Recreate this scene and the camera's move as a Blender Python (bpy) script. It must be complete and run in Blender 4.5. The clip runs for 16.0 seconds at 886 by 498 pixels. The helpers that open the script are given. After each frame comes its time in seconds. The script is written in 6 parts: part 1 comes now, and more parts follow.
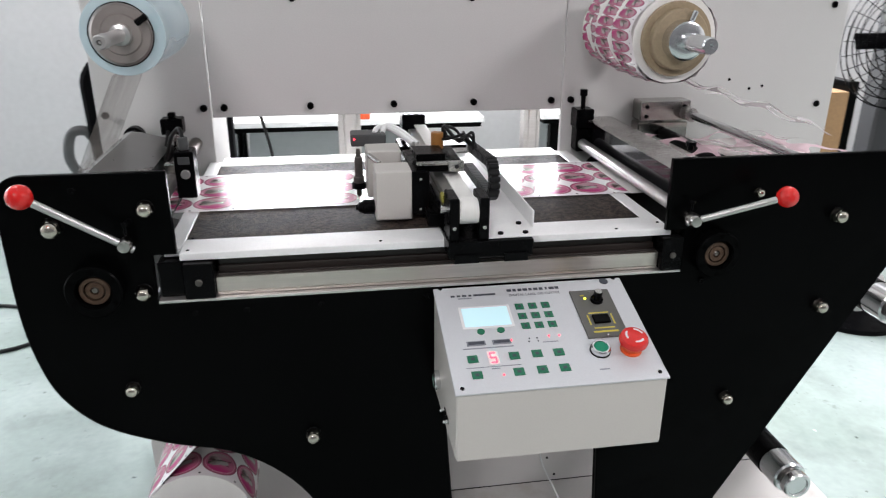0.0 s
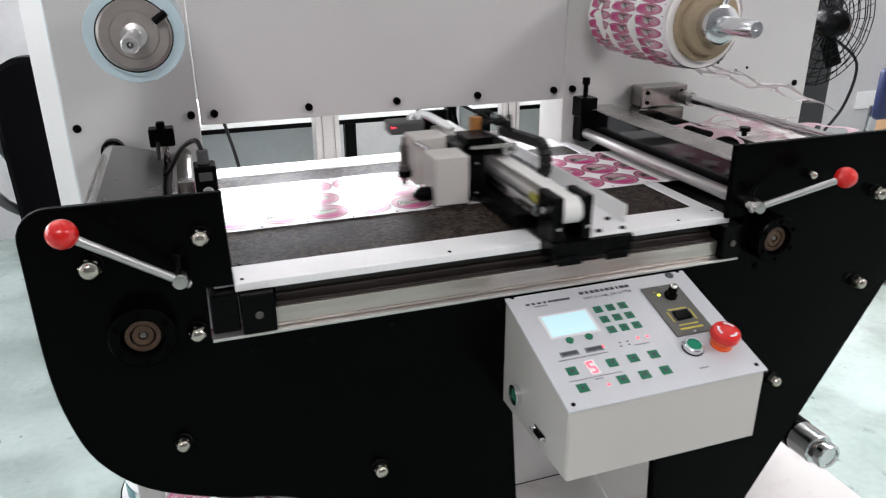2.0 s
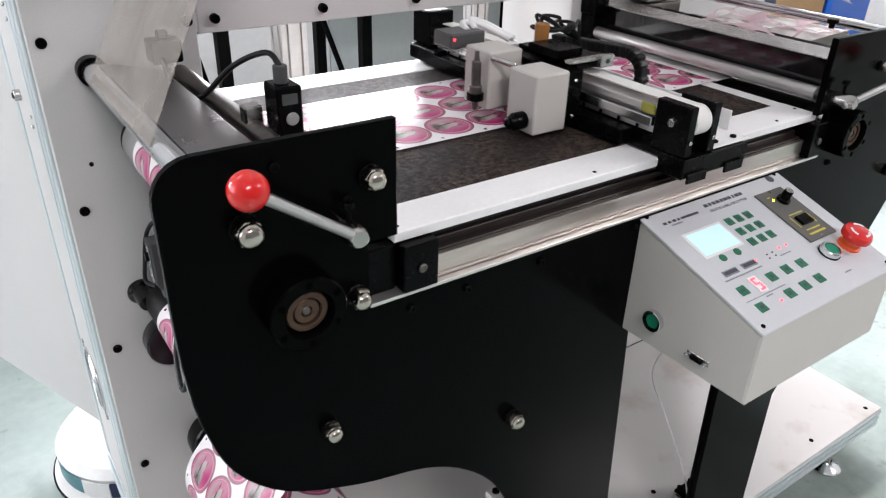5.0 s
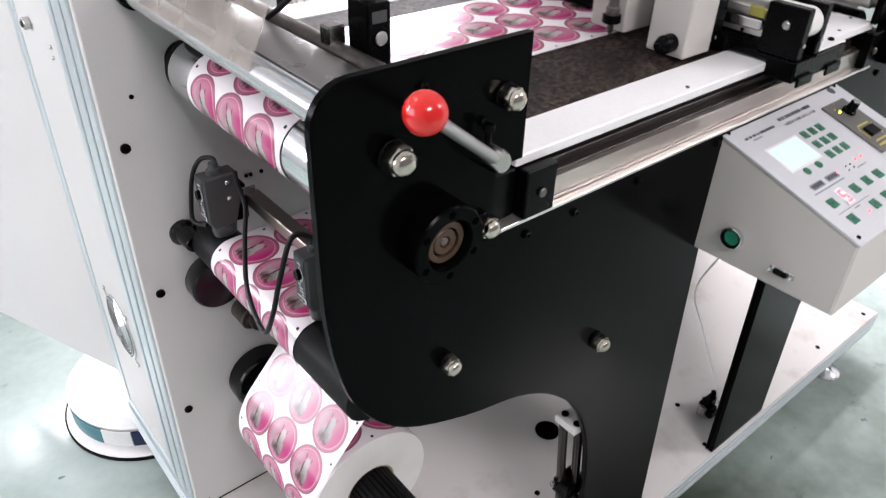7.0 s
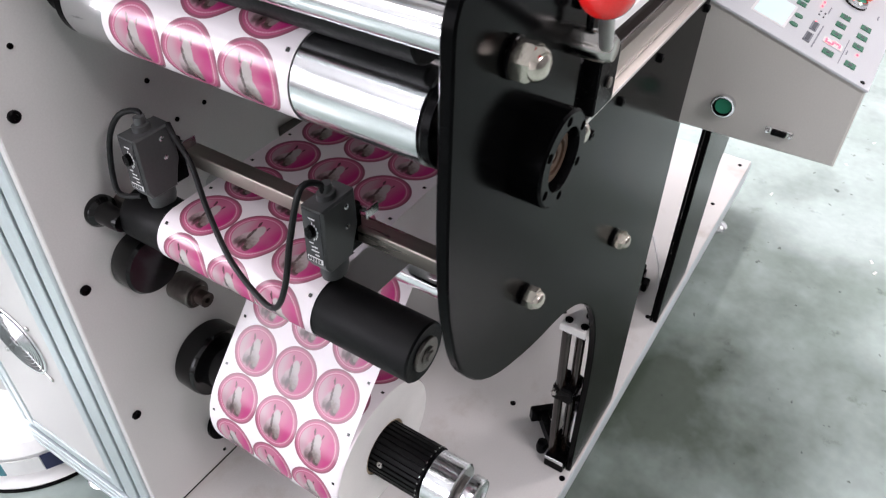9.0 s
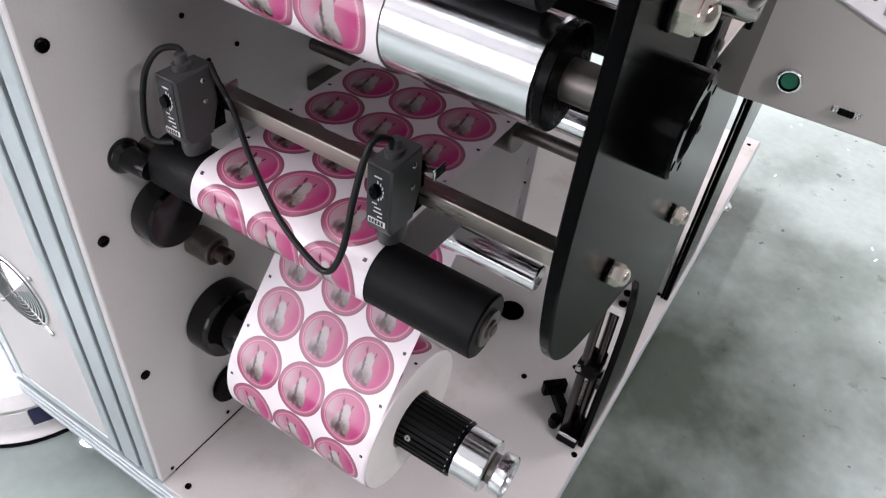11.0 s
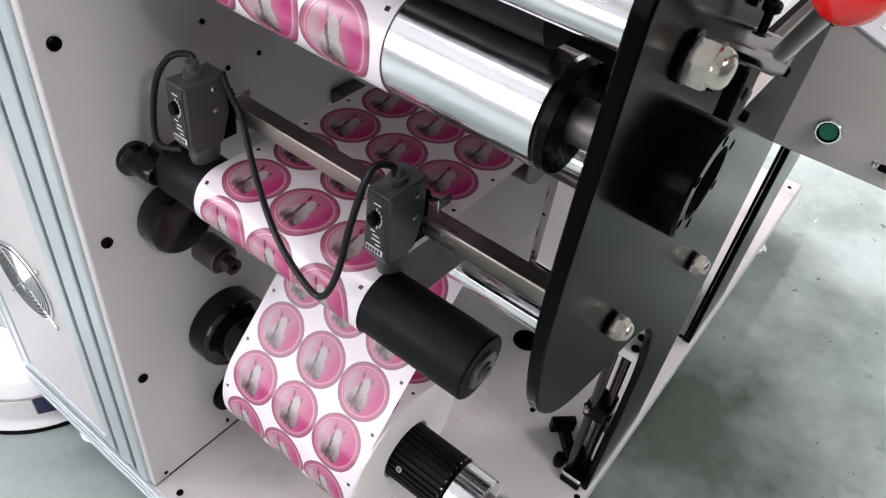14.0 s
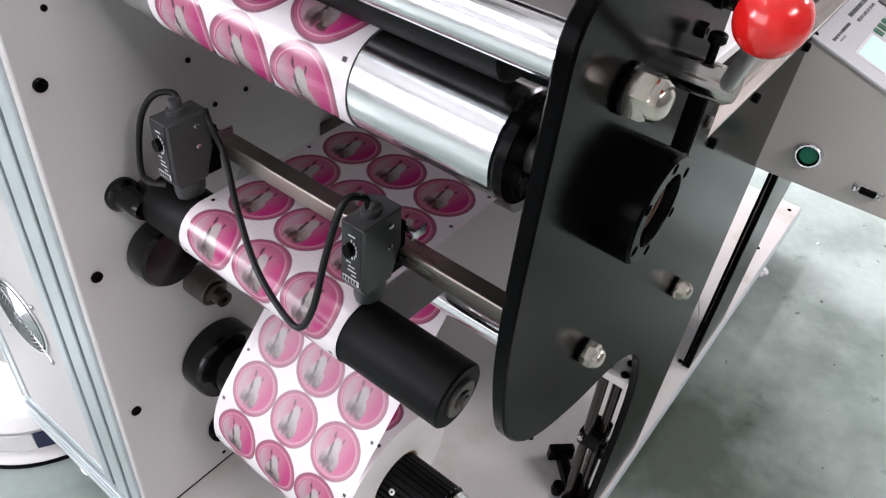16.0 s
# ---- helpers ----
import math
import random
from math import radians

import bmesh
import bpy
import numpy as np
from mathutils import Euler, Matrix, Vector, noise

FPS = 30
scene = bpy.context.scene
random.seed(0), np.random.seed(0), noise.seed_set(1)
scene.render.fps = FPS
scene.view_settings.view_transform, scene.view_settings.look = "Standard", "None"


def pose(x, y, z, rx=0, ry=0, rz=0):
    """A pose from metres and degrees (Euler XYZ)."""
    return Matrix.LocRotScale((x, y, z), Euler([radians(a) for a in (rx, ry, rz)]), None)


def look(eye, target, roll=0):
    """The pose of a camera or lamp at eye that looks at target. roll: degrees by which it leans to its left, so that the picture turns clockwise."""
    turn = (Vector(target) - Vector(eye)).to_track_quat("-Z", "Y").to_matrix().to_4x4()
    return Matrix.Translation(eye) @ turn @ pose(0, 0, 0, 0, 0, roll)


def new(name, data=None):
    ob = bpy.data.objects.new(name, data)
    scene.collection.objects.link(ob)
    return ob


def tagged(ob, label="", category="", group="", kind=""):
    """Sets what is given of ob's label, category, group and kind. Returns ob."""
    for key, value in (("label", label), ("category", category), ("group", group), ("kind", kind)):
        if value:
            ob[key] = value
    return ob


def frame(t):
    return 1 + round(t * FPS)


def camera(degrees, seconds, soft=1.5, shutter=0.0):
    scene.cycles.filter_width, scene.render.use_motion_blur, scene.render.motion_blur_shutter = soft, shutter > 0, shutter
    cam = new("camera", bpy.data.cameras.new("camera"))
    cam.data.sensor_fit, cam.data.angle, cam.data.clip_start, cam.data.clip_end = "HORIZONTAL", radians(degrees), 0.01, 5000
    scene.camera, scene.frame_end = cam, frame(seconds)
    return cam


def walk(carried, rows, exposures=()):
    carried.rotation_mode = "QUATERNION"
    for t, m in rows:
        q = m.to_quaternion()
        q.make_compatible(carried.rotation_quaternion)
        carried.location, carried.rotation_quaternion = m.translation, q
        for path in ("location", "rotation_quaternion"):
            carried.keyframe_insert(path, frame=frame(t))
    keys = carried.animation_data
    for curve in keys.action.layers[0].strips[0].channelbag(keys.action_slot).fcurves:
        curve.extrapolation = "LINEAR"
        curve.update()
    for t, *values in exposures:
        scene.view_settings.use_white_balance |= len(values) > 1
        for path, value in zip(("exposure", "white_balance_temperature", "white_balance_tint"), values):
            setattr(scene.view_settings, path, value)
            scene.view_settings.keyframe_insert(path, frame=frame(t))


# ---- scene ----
import functools
cam = camera(62.3, 16.0, soft=1.2, shutter=0.5)
PATH = [
    (0, (0.028, 0.042, 1.406), (0.33, 1.882, 0.682), 0.3),
    (0.5, (-0.073, 0.108, 1.401), (0.399, 1.904, 0.658), 0.3),
    (1, (-0.14, 0.123, 1.404), (0.388, 1.899, 0.65), -0.4),
    (1.5, (-0.171, 0.138, 1.404), (0.401, 1.904, 0.659), -0.8),
    (2, (-0.202, 0.184, 1.401), (0.398, 1.939, 0.653), -0.4),
    (2.5, (-0.256, 0.269, 1.394), (0.378, 2.009, 0.636), -1.2),
    (3, (-0.275, 0.34, 1.381), (0.42, 2.046, 0.602), -0.6),
    (3.5, (-0.291, 0.379, 1.369), (0.424, 2.046, 0.525), -0.2),
    (4, (-0.368, 0.436, 1.368), (0.461, 2.019, 0.47), -0.8),
    (4.2, (-0.405, 0.454, 1.364), (0.488, 1.993, 0.45), -0.2),
    (6.3, (-0.572, 0.532, 1.363), (0.468, 1.882, 0.316), 3.2),
    (6.5, (-0.583, 0.55, 1.36), (0.46, 1.885, 0.296), 3.3),
    (7, (-0.626, 0.61, 1.34), (0.45, 1.866, 0.215), 2.0),
    (7.5, (-0.635, 0.647, 1.328), (0.504, 1.801, 0.155), 2.8),
    (8, (-0.656, 0.694, 1.307), (0.511, 1.764, 0.086), 1.8),
    (8.5, (-0.682, 0.781, 1.292), (0.567, 1.701, 0.029), 1.5),
    (9, (-0.702, 0.838, 1.279), (0.598, 1.635, -0.017), 1.7),
    (9.2, (-0.708, 0.857, 1.274), (0.598, 1.626, -0.031), 1.9),
    (11.3, (-0.718, 0.937, 1.238), (0.575, 1.613, -0.131), 7.6),
    (11.5, (-0.716, 0.935, 1.236), (0.574, 1.607, -0.136), 7.9),
    (12, (-0.716, 0.935, 1.236), (0.559, 1.616, -0.146), 8.1),
    (12.5, (-0.703, 0.934, 1.232), (0.564, 1.628, -0.151), 8.1),
    (13, (-0.693, 0.933, 1.234), (0.576, 1.646, -0.137), 8.6),
    (13.5, (-0.683, 0.931, 1.24), (0.59, 1.675, -0.111), 8.8),
    (14, (-0.673, 0.93, 1.24), (0.586, 1.704, -0.107), 9.1),
    (14.5, (-0.676, 0.921, 1.243), (0.581, 1.718, -0.093), 8.4),
    (15, (-0.669, 0.914, 1.245), (0.596, 1.723, -0.076), 7.6),
    (15.5, (-0.663, 0.908, 1.249), (0.609, 1.727, -0.059), 7.4),
    (16, (-0.658, 0.903, 1.25), (0.617, 1.738, -0.045), 7.1),
]
EXPOSURES = [(0.0, -0.19, 6420, 11), (4.2, -0.17, 6420, 12), (6.3, 0.16, 6500, 15), (9.0, 0.14, 6500, 17), (11.5, -0.06, 6550, 20), (16.0, 0.03, 6500, 17)]
walk(cam, [(t, look(eye, target, roll)) for t, eye, target, roll in PATH], EXPOSURES)


# ---- light ----
def sky_world():
    world = bpy.data.worlds.new("sky")
    scene.world = world
    world.use_nodes = True
    nt = world.node_tree
    sky = nt.nodes.new("ShaderNodeTexSky")
    sky.sky_type, sky.sun_disc = "NISHITA", False
    sky.sun_elevation, sky.sun_rotation = radians(40), radians(20)
    nt.links.new(sky.outputs[0], nt.nodes["Background"].inputs[0])
    nt.nodes["Background"].inputs[1].default_value = 0.1


sky_world()


def area(name, m, sx, sy, watts, colour):
    data = bpy.data.lights.new(name, "AREA")
    data.shape, data.size, data.size_y, data.energy, data.color = "RECTANGLE", sx, sy, watts, colour
    ob = new(name, data)
    ob.matrix_world = m
    return ob


DAY = (0.96, 0.965, 1.0)
# the leftmost window is an unseen addition, kept only for its light
WINDOWS = [(-3.35, 1.30, 120), (0.15, 1.58, 225), (1.85, 1.58, 150)]       # centre x, width and light of each on the back wall
WIN_Z0, WIN_Z1, BACK_Y = 1.28, 2.75, 4.4
for cx, w, watts in WINDOWS:
    area("window_light", look((cx, BACK_Y + 0.12, (WIN_Z0 + WIN_Z1) / 2), (cx, 0, (WIN_Z0 + WIN_Z1) / 2)), w, WIN_Z1 - WIN_Z0, watts, DAY)
WEST_Y, WEST_Z = (1.2, 4.25), (0.95, 2.95)               # window in the west wall
area("window_light", look((-4.32, sum(WEST_Y) / 2, sum(WEST_Z) / 2), (0, sum(WEST_Y) / 2, sum(WEST_Z) / 2)), WEST_Y[1] - WEST_Y[0], WEST_Z[1] - WEST_Z[0], 84, DAY)
TUBES = [(-0.9, -1.55, 90), (3.2, -1.35, 122), (-1.3, 2.4, 10), (2.2, 2.7, 105)]
for x, y, watts in TUBES:
    area("tube_light", look((x, y, 3.30), (x, y + 0.001, 0)), 1.2, 0.25, watts, (1.0, 0.955, 0.965))


# ---- materials ----
def ramp_node(nt, stops):
    n = nt.nodes.new("ShaderNodeValToRGB")
    el = n.color_ramp.elements
    for i, (p, c) in enumerate(stops):
        e = el[i] if i < 2 else el.new(p)
        e.position, e.color = p, (*c, 1)
    return n


def surface(name, rgb, rough=0.5, metal=0.0, vary=0.12, grain=60.0, stain=4.0, bump=0.02, stretch=(1, 1, 1), spec=0.5, alpha=1.0, coat=0.0):
    """A surface with grain at one scale and stains at a larger one, in object space at real size."""
    m = bpy.data.materials.new(name)
    m.use_nodes = True
    nt = m.node_tree
    b = nt.nodes["Principled BSDF"]
    co = nt.nodes.new("ShaderNodeTexCoord")
    mp = nt.nodes.new("ShaderNodeMapping")
    mp.inputs["Scale"].default_value = stretch
    nt.links.new(co.outputs["Object"], mp.inputs[0])
    fine = nt.nodes.new("ShaderNodeTexNoise")
    fine.inputs["Scale"].default_value, fine.inputs["Detail"].default_value = grain, 5
    big = nt.nodes.new("ShaderNodeTexNoise")
    big.inputs["Scale"].default_value, big.inputs["Detail"].default_value = stain, 4
    nt.links.new(mp.outputs[0], fine.inputs[0]), nt.links.new(co.outputs["Object"], big.inputs[0])
    mul = nt.nodes.new("ShaderNodeMath")
    mul.operation = "ADD"
    nt.links.new(fine.outputs[0], mul.inputs[0]), nt.links.new(big.outputs[0], mul.inputs[1])
    half = nt.nodes.new("ShaderNodeMath")
    half.operation = "MULTIPLY"
    half.inputs[1].default_value = 0.5
    nt.links.new(mul.outputs[0], half.inputs[0])
    lo = [max(0, c * (1 - vary)) for c in rgb]
    hi = [min(1, c * (1 + vary)) for c in rgb]
    ramp = ramp_node(nt, [(0.35, lo), (0.65, hi)])
    nt.links.new(half.outputs[0], ramp.inputs[0])
    nt.links.new(ramp.outputs[0], b.inputs["Base Color"])
    rr = nt.nodes.new("ShaderNodeMapRange")
    rr.inputs["From Min"].default_value, rr.inputs["From Max"].default_value = 0.3, 0.7
    rr.inputs["To Min"].default_value, rr.inputs["To Max"].default_value = rough * 0.8, min(1, rough * 1.25)
    nt.links.new(half.outputs[0], rr.inputs[0]), nt.links.new(rr.outputs[0], b.inputs["Roughness"])
    b.inputs["Metallic"].default_value = metal
    b.inputs["Specular IOR Level"].default_value = spec
    b.inputs["Alpha"].default_value = alpha
    b.inputs["Coat Weight"].default_value = coat
    if bump:
        bp = nt.nodes.new("ShaderNodeBump")
        bp.inputs["Strength"].default_value, bp.inputs["Distance"].default_value = bump * 5, 0.002
        nt.links.new(fine.outputs[0], bp.inputs["Height"]), nt.links.new(bp.outputs[0], b.inputs["Normal"])
    return m


def glowing(name, rgb, strength):
    m = surface(name, rgb, 0.4, vary=0.02, bump=0)
    b = m.node_tree.nodes["Principled BSDF"]
    b.inputs["Emission Color"].default_value = (*rgb, 1)
    b.inputs["Emission Strength"].default_value = strength
    return m


WHITE_COAT = surface("white_powder_coat", (0.60, 0.59, 0.575), 0.45, vary=0.05, grain=400, stain=2.5, bump=0.01)
BOX_COAT = surface("cream_grey_coat", (0.52, 0.497, 0.465), 0.5, vary=0.04, grain=500, stain=6, bump=0.02)
BLACK_COAT = surface("black_powder_coat", (0.0014, 0.0015, 0.0016), 0.17, vary=0.3, grain=900, stain=7, bump=0.006, spec=0.03)
BLACK_METAL = surface("blackened_steel", (0.0022, 0.0022, 0.0025), 0.25, vary=0.3, grain=300, stain=20, bump=0.01, spec=0.06)
RUBBER = surface("black_rubber", (0.003, 0.003, 0.0033), 0.5, vary=0.25, grain=250, stain=12, bump=0.02, spec=0.15)
CHROME = surface("polished_chrome", (0.72, 0.73, 0.74), 0.17, 1.0, vary=0.03, grain=60, stain=5, bump=0)
NICKEL = surface("nickel_plated_nut", (0.55, 0.505, 0.44), 0.16, 1.0, vary=0.18, grain=120, stain=30, bump=0.03)
STEEL = surface("turned_steel", (0.50, 0.49, 0.47), 0.26, 1.0, vary=0.06, grain=150, stain=10, bump=0.002, stretch=(1, 6, 1))
DULL_STEEL = surface("worn_grey_steel", (0.15, 0.135, 0.125), 0.36, 0.9, vary=0.25, grain=120, stain=15, bump=0.02)
ALU = surface("anodised_aluminium", (0.66, 0.64, 0.62), 0.36, 0.85, vary=0.08, grain=120, stain=8, bump=0.01, stretch=(0.15, 1, 4))
ALU_PALE = surface("pale_anodised_frame", (0.60, 0.66, 0.68), 0.35, 0.6, vary=0.06, grain=100, stain=5, bump=0.008)
DECK_WHITE = surface("satin_aluminium_deck", (0.84, 0.835, 0.83), 0.40, 0.12, vary=0.04, grain=200, stain=9, bump=0.01)
BEAM = surface("brushed_warm_aluminium", (0.55, 0.50, 0.46), 0.34, 0.95, vary=0.08, grain=60, stain=4, bump=0.004, stretch=(0.15, 2, 6))
RAIL = surface("oiled_steel_rail", (0.014, 0.009, 0.007), 0.45, 0.0, vary=0.4, grain=40, stain=9, bump=0.01, stretch=(0.2, 2, 6))
BRASS = surface("brown_bearing_bronze", (0.072, 0.042, 0.026), 0.5, 0.4, vary=0.3, grain=200, stain=40, bump=0.02)
BLACK_SHINE = surface("glossy_black_enamel", (0.0018, 0.0018, 0.002), 0.13, vary=0.2, grain=40, stain=8, bump=0.002, spec=0.34)
BLACK_GLOSS = surface("polished_black_cover", (0.006, 0.006, 0.007), 0.06, vary=0.2, grain=30, stain=6, bump=0.002, spec=0.7)
GROUND = surface("ground_steel_bar", (0.40, 0.36, 0.32), 0.30, 1.0, vary=0.08, grain=30, stain=5, bump=0, stretch=(4, 0.3, 4))
SATIN = surface("satin_turned_steel", (0.52, 0.51, 0.50), 0.33, 0.85, vary=0.04, grain=60, stain=3, bump=0)
BRACKET = surface("polished_bracket", (0.42, 0.40, 0.38), 0.18, 1.0, vary=0.1, grain=40, stain=8, bump=0.002)
SHEET_STEEL = surface("dull_sheet_steel", (0.26, 0.255, 0.25), 0.30, 0.9, vary=0.08, grain=20, stain=4, bump=0)
HUB_GREY = surface("beige_grey_hub", (0.36, 0.32, 0.30), 0.36, 0.6, vary=0.08, grain=60, stain=6, bump=0.004)
RED = surface("glossy_red_plastic", (0.62, 0.014, 0.012), 0.16, vary=0.06, grain=80, stain=20, bump=0, coat=0.3)
ORANGE = surface("orange_red_plastic", (0.75, 0.10, 0.02), 0.3, vary=0.06, bump=0)
GREEN = surface("green_push_button", (0.0, 0.20, 0.105), 0.5, vary=0.1, grain=200, bump=0.01)
KEY_GREEN = surface("green_key_pad", (0.008, 0.14, 0.07), 0.5, vary=0.15, grain=300, bump=0.01)
PANEL = surface("silver_grey_panel", (0.57, 0.58, 0.60), 0.38, 0.15, vary=0.05, grain=500, stain=6, bump=0.008)
HOLE = surface("unlit_hole", (0.0012, 0.0012, 0.0012), 0.9, vary=0.1, bump=0, spec=0.0)
LINER = surface("white_liner_back", (0.74, 0.71, 0.71), 0.5, vary=0.03, grain=600, stain=10, bump=0.004)
INK = surface("dark_print", (0.05, 0.055, 0.07), 0.5, bump=0)
INK_PALE = surface("grey_print", (0.22, 0.23, 0.26), 0.5, bump=0)
PAPER = surface("white_paper_side", (0.80, 0.775, 0.75), 0.75, vary=0.05, grain=900, stain=25, bump=0.03)
CORE = surface("brown_card_core", (0.33, 0.255, 0.165), 0.8, vary=0.15, grain=200, stain=20, bump=0.04)
GREY_PLASTIC = surface("grey_abs_housing", (0.060, 0.062, 0.063), 0.42, vary=0.15, grain=300, stain=20, bump=0.015)
CABLE = surface("black_cable_sheath", (0.006, 0.006, 0.0065), 0.40, vary=0.2, grain=200, bump=0.01, spec=0.25)
STICKER = surface("black_sticker", (0.012, 0.012, 0.014), 0.35, vary=0.1, bump=0)
WHITE_PRINT = surface("white_print", (0.75, 0.75, 0.75), 0.5, vary=0.05, bump=0)
YELLOW_PRINT = surface("yellow_print", (0.55, 0.45, 0.06), 0.5, vary=0.15, bump=0)
YELLOW_DULL = surface("dull_yellow_plastic", (0.26, 0.24, 0.04), 0.5, vary=0.15, bump=0)
LCD = glowing("lit_screen", (0.55, 0.80, 0.86), 0.32)
LED_RED = glowing("red_led", (1.0, 0.03, 0.05), 6.0)
LED_YELLOW = glowing("yellow_led", (0.9, 0.9, 0.05), 4.0)
WALL = surface("white_wall_paint", (0.53, 0.53, 0.53), 0.7, vary=0.06, grain=30, stain=1.2, bump=0.02)
# for the unseen south wall: dark only to cut bounce and reflections
DIM_WALL = surface("dim_unseen_wall", (0.10, 0.10, 0.105), 0.6, vary=0.2, grain=20, stain=1.0, bump=0.02)
CEIL = surface("ceiling_paint", (0.5, 0.5, 0.5), 0.8, vary=0.04, grain=20, stain=1, bump=0.02)
WOOD_WHITE = surface("white_table_laminate", (0.8, 0.8, 0.79), 0.4, vary=0.03, bump=0)
CARD = surface("brown_cardboard", (0.36, 0.22, 0.11), 0.8, vary=0.15, grain=80, stain=6, bump=0.03)
BLUE = surface("blue_plastic", (0.01, 0.09, 0.42), 0.35, vary=0.08, bump=0.01)
NAVY = surface("navy_blue_plastic", (0.012, 0.018, 0.07), 0.35, vary=0.1, bump=0.01)
TEAL = surface("teal_wrapper", (0.05, 0.22, 0.26), 0.35, vary=0.2, grain=20, bump=0)
DARK_GREY = surface("dark_grey_paint", (0.022, 0.022, 0.024), 0.5, vary=0.15, grain=60, stain=5, bump=0.01)
PANEL_GREY = surface("grey_laminate_panel", (0.46, 0.485, 0.495), 0.4, vary=0.05, grain=30, stain=2, bump=0.004)
FABRIC = surface("black_chair_fabric", (0.0025, 0.0025, 0.003), 0.8, vary=0.3, grain=300, stain=8, bump=0.05, spec=0.04)
BROWN_PLASTIC = surface("amber_cap", (0.34, 0.15, 0.04), 0.35, vary=0.1, bump=0)
BELT = surface("white_timing_belt", (0.72, 0.71, 0.68), 0.55, vary=0.05, bump=0.01)


def floor_material():
    """Pale green sealed concrete, glossy, scuffed, with stains, darker along the machine's front."""
    m = surface("green_sealed_floor", (0.385, 0.455, 0.432), 0.20, vary=0.07, grain=40, stain=0.9, bump=0.004, spec=0.5)
    nt = m.node_tree
    b = nt.nodes["Principled BSDF"]
    co = nt.nodes.new("ShaderNodeTexCoord")

    def noise(scale, detail, rough):
        n = nt.nodes.new("ShaderNodeTexNoise")
        n.inputs["Scale"].default_value, n.inputs["Detail"].default_value, n.inputs["Roughness"].default_value = scale, detail, rough
        nt.links.new(co.outputs["Object"], n.inputs[0])
        return n.outputs[0]

    def darkened(colour, value, stops, amount):
        r = ramp_node(nt, stops)
        nt.links.new(value, r.inputs[0])
        mix = nt.nodes.new("ShaderNodeMixRGB")
        mix.blend_type = "MULTIPLY"
        mix.inputs[0].default_value = amount
        nt.links.new(colour, mix.inputs[1]), nt.links.new(r.outputs[0], mix.inputs[2])
        return mix.outputs[0]

    tone = b.inputs["Base Color"].links[0].from_socket
    tone = darkened(tone, noise(2.2, 3, 0.5), [(0.40, (1, 1, 1)), (0.70, (0.66, 0.70, 0.66))], 0.8)       # broad worn patches
    tone = darkened(tone, noise(11, 6, 0.66), [(0.62, (1, 1, 1)), (0.74, (0.38, 0.38, 0.35))], 0.7)        # smudges
    tone = darkened(tone, noise(34, 2, 0.5), [(0.715, (1, 1, 1)), (0.75, (0.20, 0.20, 0.19))], 0.7)        # drops
    # a broad soft-edged patch, darkest along the front edge of the machine's base
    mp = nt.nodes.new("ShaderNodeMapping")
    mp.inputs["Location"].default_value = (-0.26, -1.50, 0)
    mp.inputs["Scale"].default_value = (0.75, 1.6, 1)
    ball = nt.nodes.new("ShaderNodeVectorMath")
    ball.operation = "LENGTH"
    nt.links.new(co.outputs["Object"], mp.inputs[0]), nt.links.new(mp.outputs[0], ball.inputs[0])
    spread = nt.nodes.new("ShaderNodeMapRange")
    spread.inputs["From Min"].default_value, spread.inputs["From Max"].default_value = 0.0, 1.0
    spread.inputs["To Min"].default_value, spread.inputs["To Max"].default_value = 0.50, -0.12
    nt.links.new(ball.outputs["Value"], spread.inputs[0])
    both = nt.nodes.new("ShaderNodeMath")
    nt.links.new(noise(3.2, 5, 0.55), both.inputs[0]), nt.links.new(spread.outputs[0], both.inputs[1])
    tone = darkened(tone, both.outputs[0], [(0.44, (1, 1, 1)), (0.98, (0.17, 0.185, 0.15))], 1.0)
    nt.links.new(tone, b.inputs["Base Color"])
    return m


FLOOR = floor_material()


def soiled(name, rgb, dirt, scale, low, high, **more):
    """A painted surface with brownish smudges on top."""
    m = surface(name, rgb, **more)
    nt = m.node_tree
    b = nt.nodes["Principled BSDF"]
    old = b.inputs["Base Color"].links[0].from_socket
    co = nt.nodes.new("ShaderNodeTexCoord")
    spots = nt.nodes.new("ShaderNodeTexNoise")
    spots.inputs["Scale"].default_value, spots.inputs["Detail"].default_value, spots.inputs["Roughness"].default_value = scale, 7, 0.62
    nt.links.new(co.outputs["Object"], spots.inputs[0])
    r = ramp_node(nt, [(low, (1, 1, 1)), (high, dirt)])
    nt.links.new(spots.outputs[0], r.inputs[0])
    mix = nt.nodes.new("ShaderNodeMixRGB")
    mix.blend_type = "MULTIPLY"
    mix.inputs[0].default_value = 1.0
    nt.links.new(old, mix.inputs[1]), nt.links.new(r.outputs[0], mix.inputs[2])
    nt.links.new(mix.outputs[0], b.inputs["Base Color"])
    return m


BASE_COAT = soiled("soiled_white_base", (0.55, 0.535, 0.52), (0.62, 0.54, 0.47), 6.0, 0.56, 0.84, rough=0.45, vary=0.05, grain=400, stain=2.5, bump=0.01)
FELT = soiled("charcoal_felt_mat", (0.062, 0.046, 0.038), (0.10, 0.09, 0.09), 150.0, 0.40, 0.58, rough=0.6, vary=0.9, grain=420, stain=9, bump=0.12, spec=0.12)
BROWN_STEEL = surface("brown_polished_rod", (0.014, 0.009, 0.007), 0.16, 0.35, vary=0.3, grain=60, stain=20, bump=0.0, spec=0.6)
GUIDE_STEEL = surface("brown_oiled_rod", (0.07, 0.05, 0.045), 0.3, 0.8, vary=0.3, grain=60, stain=20, bump=0.01)


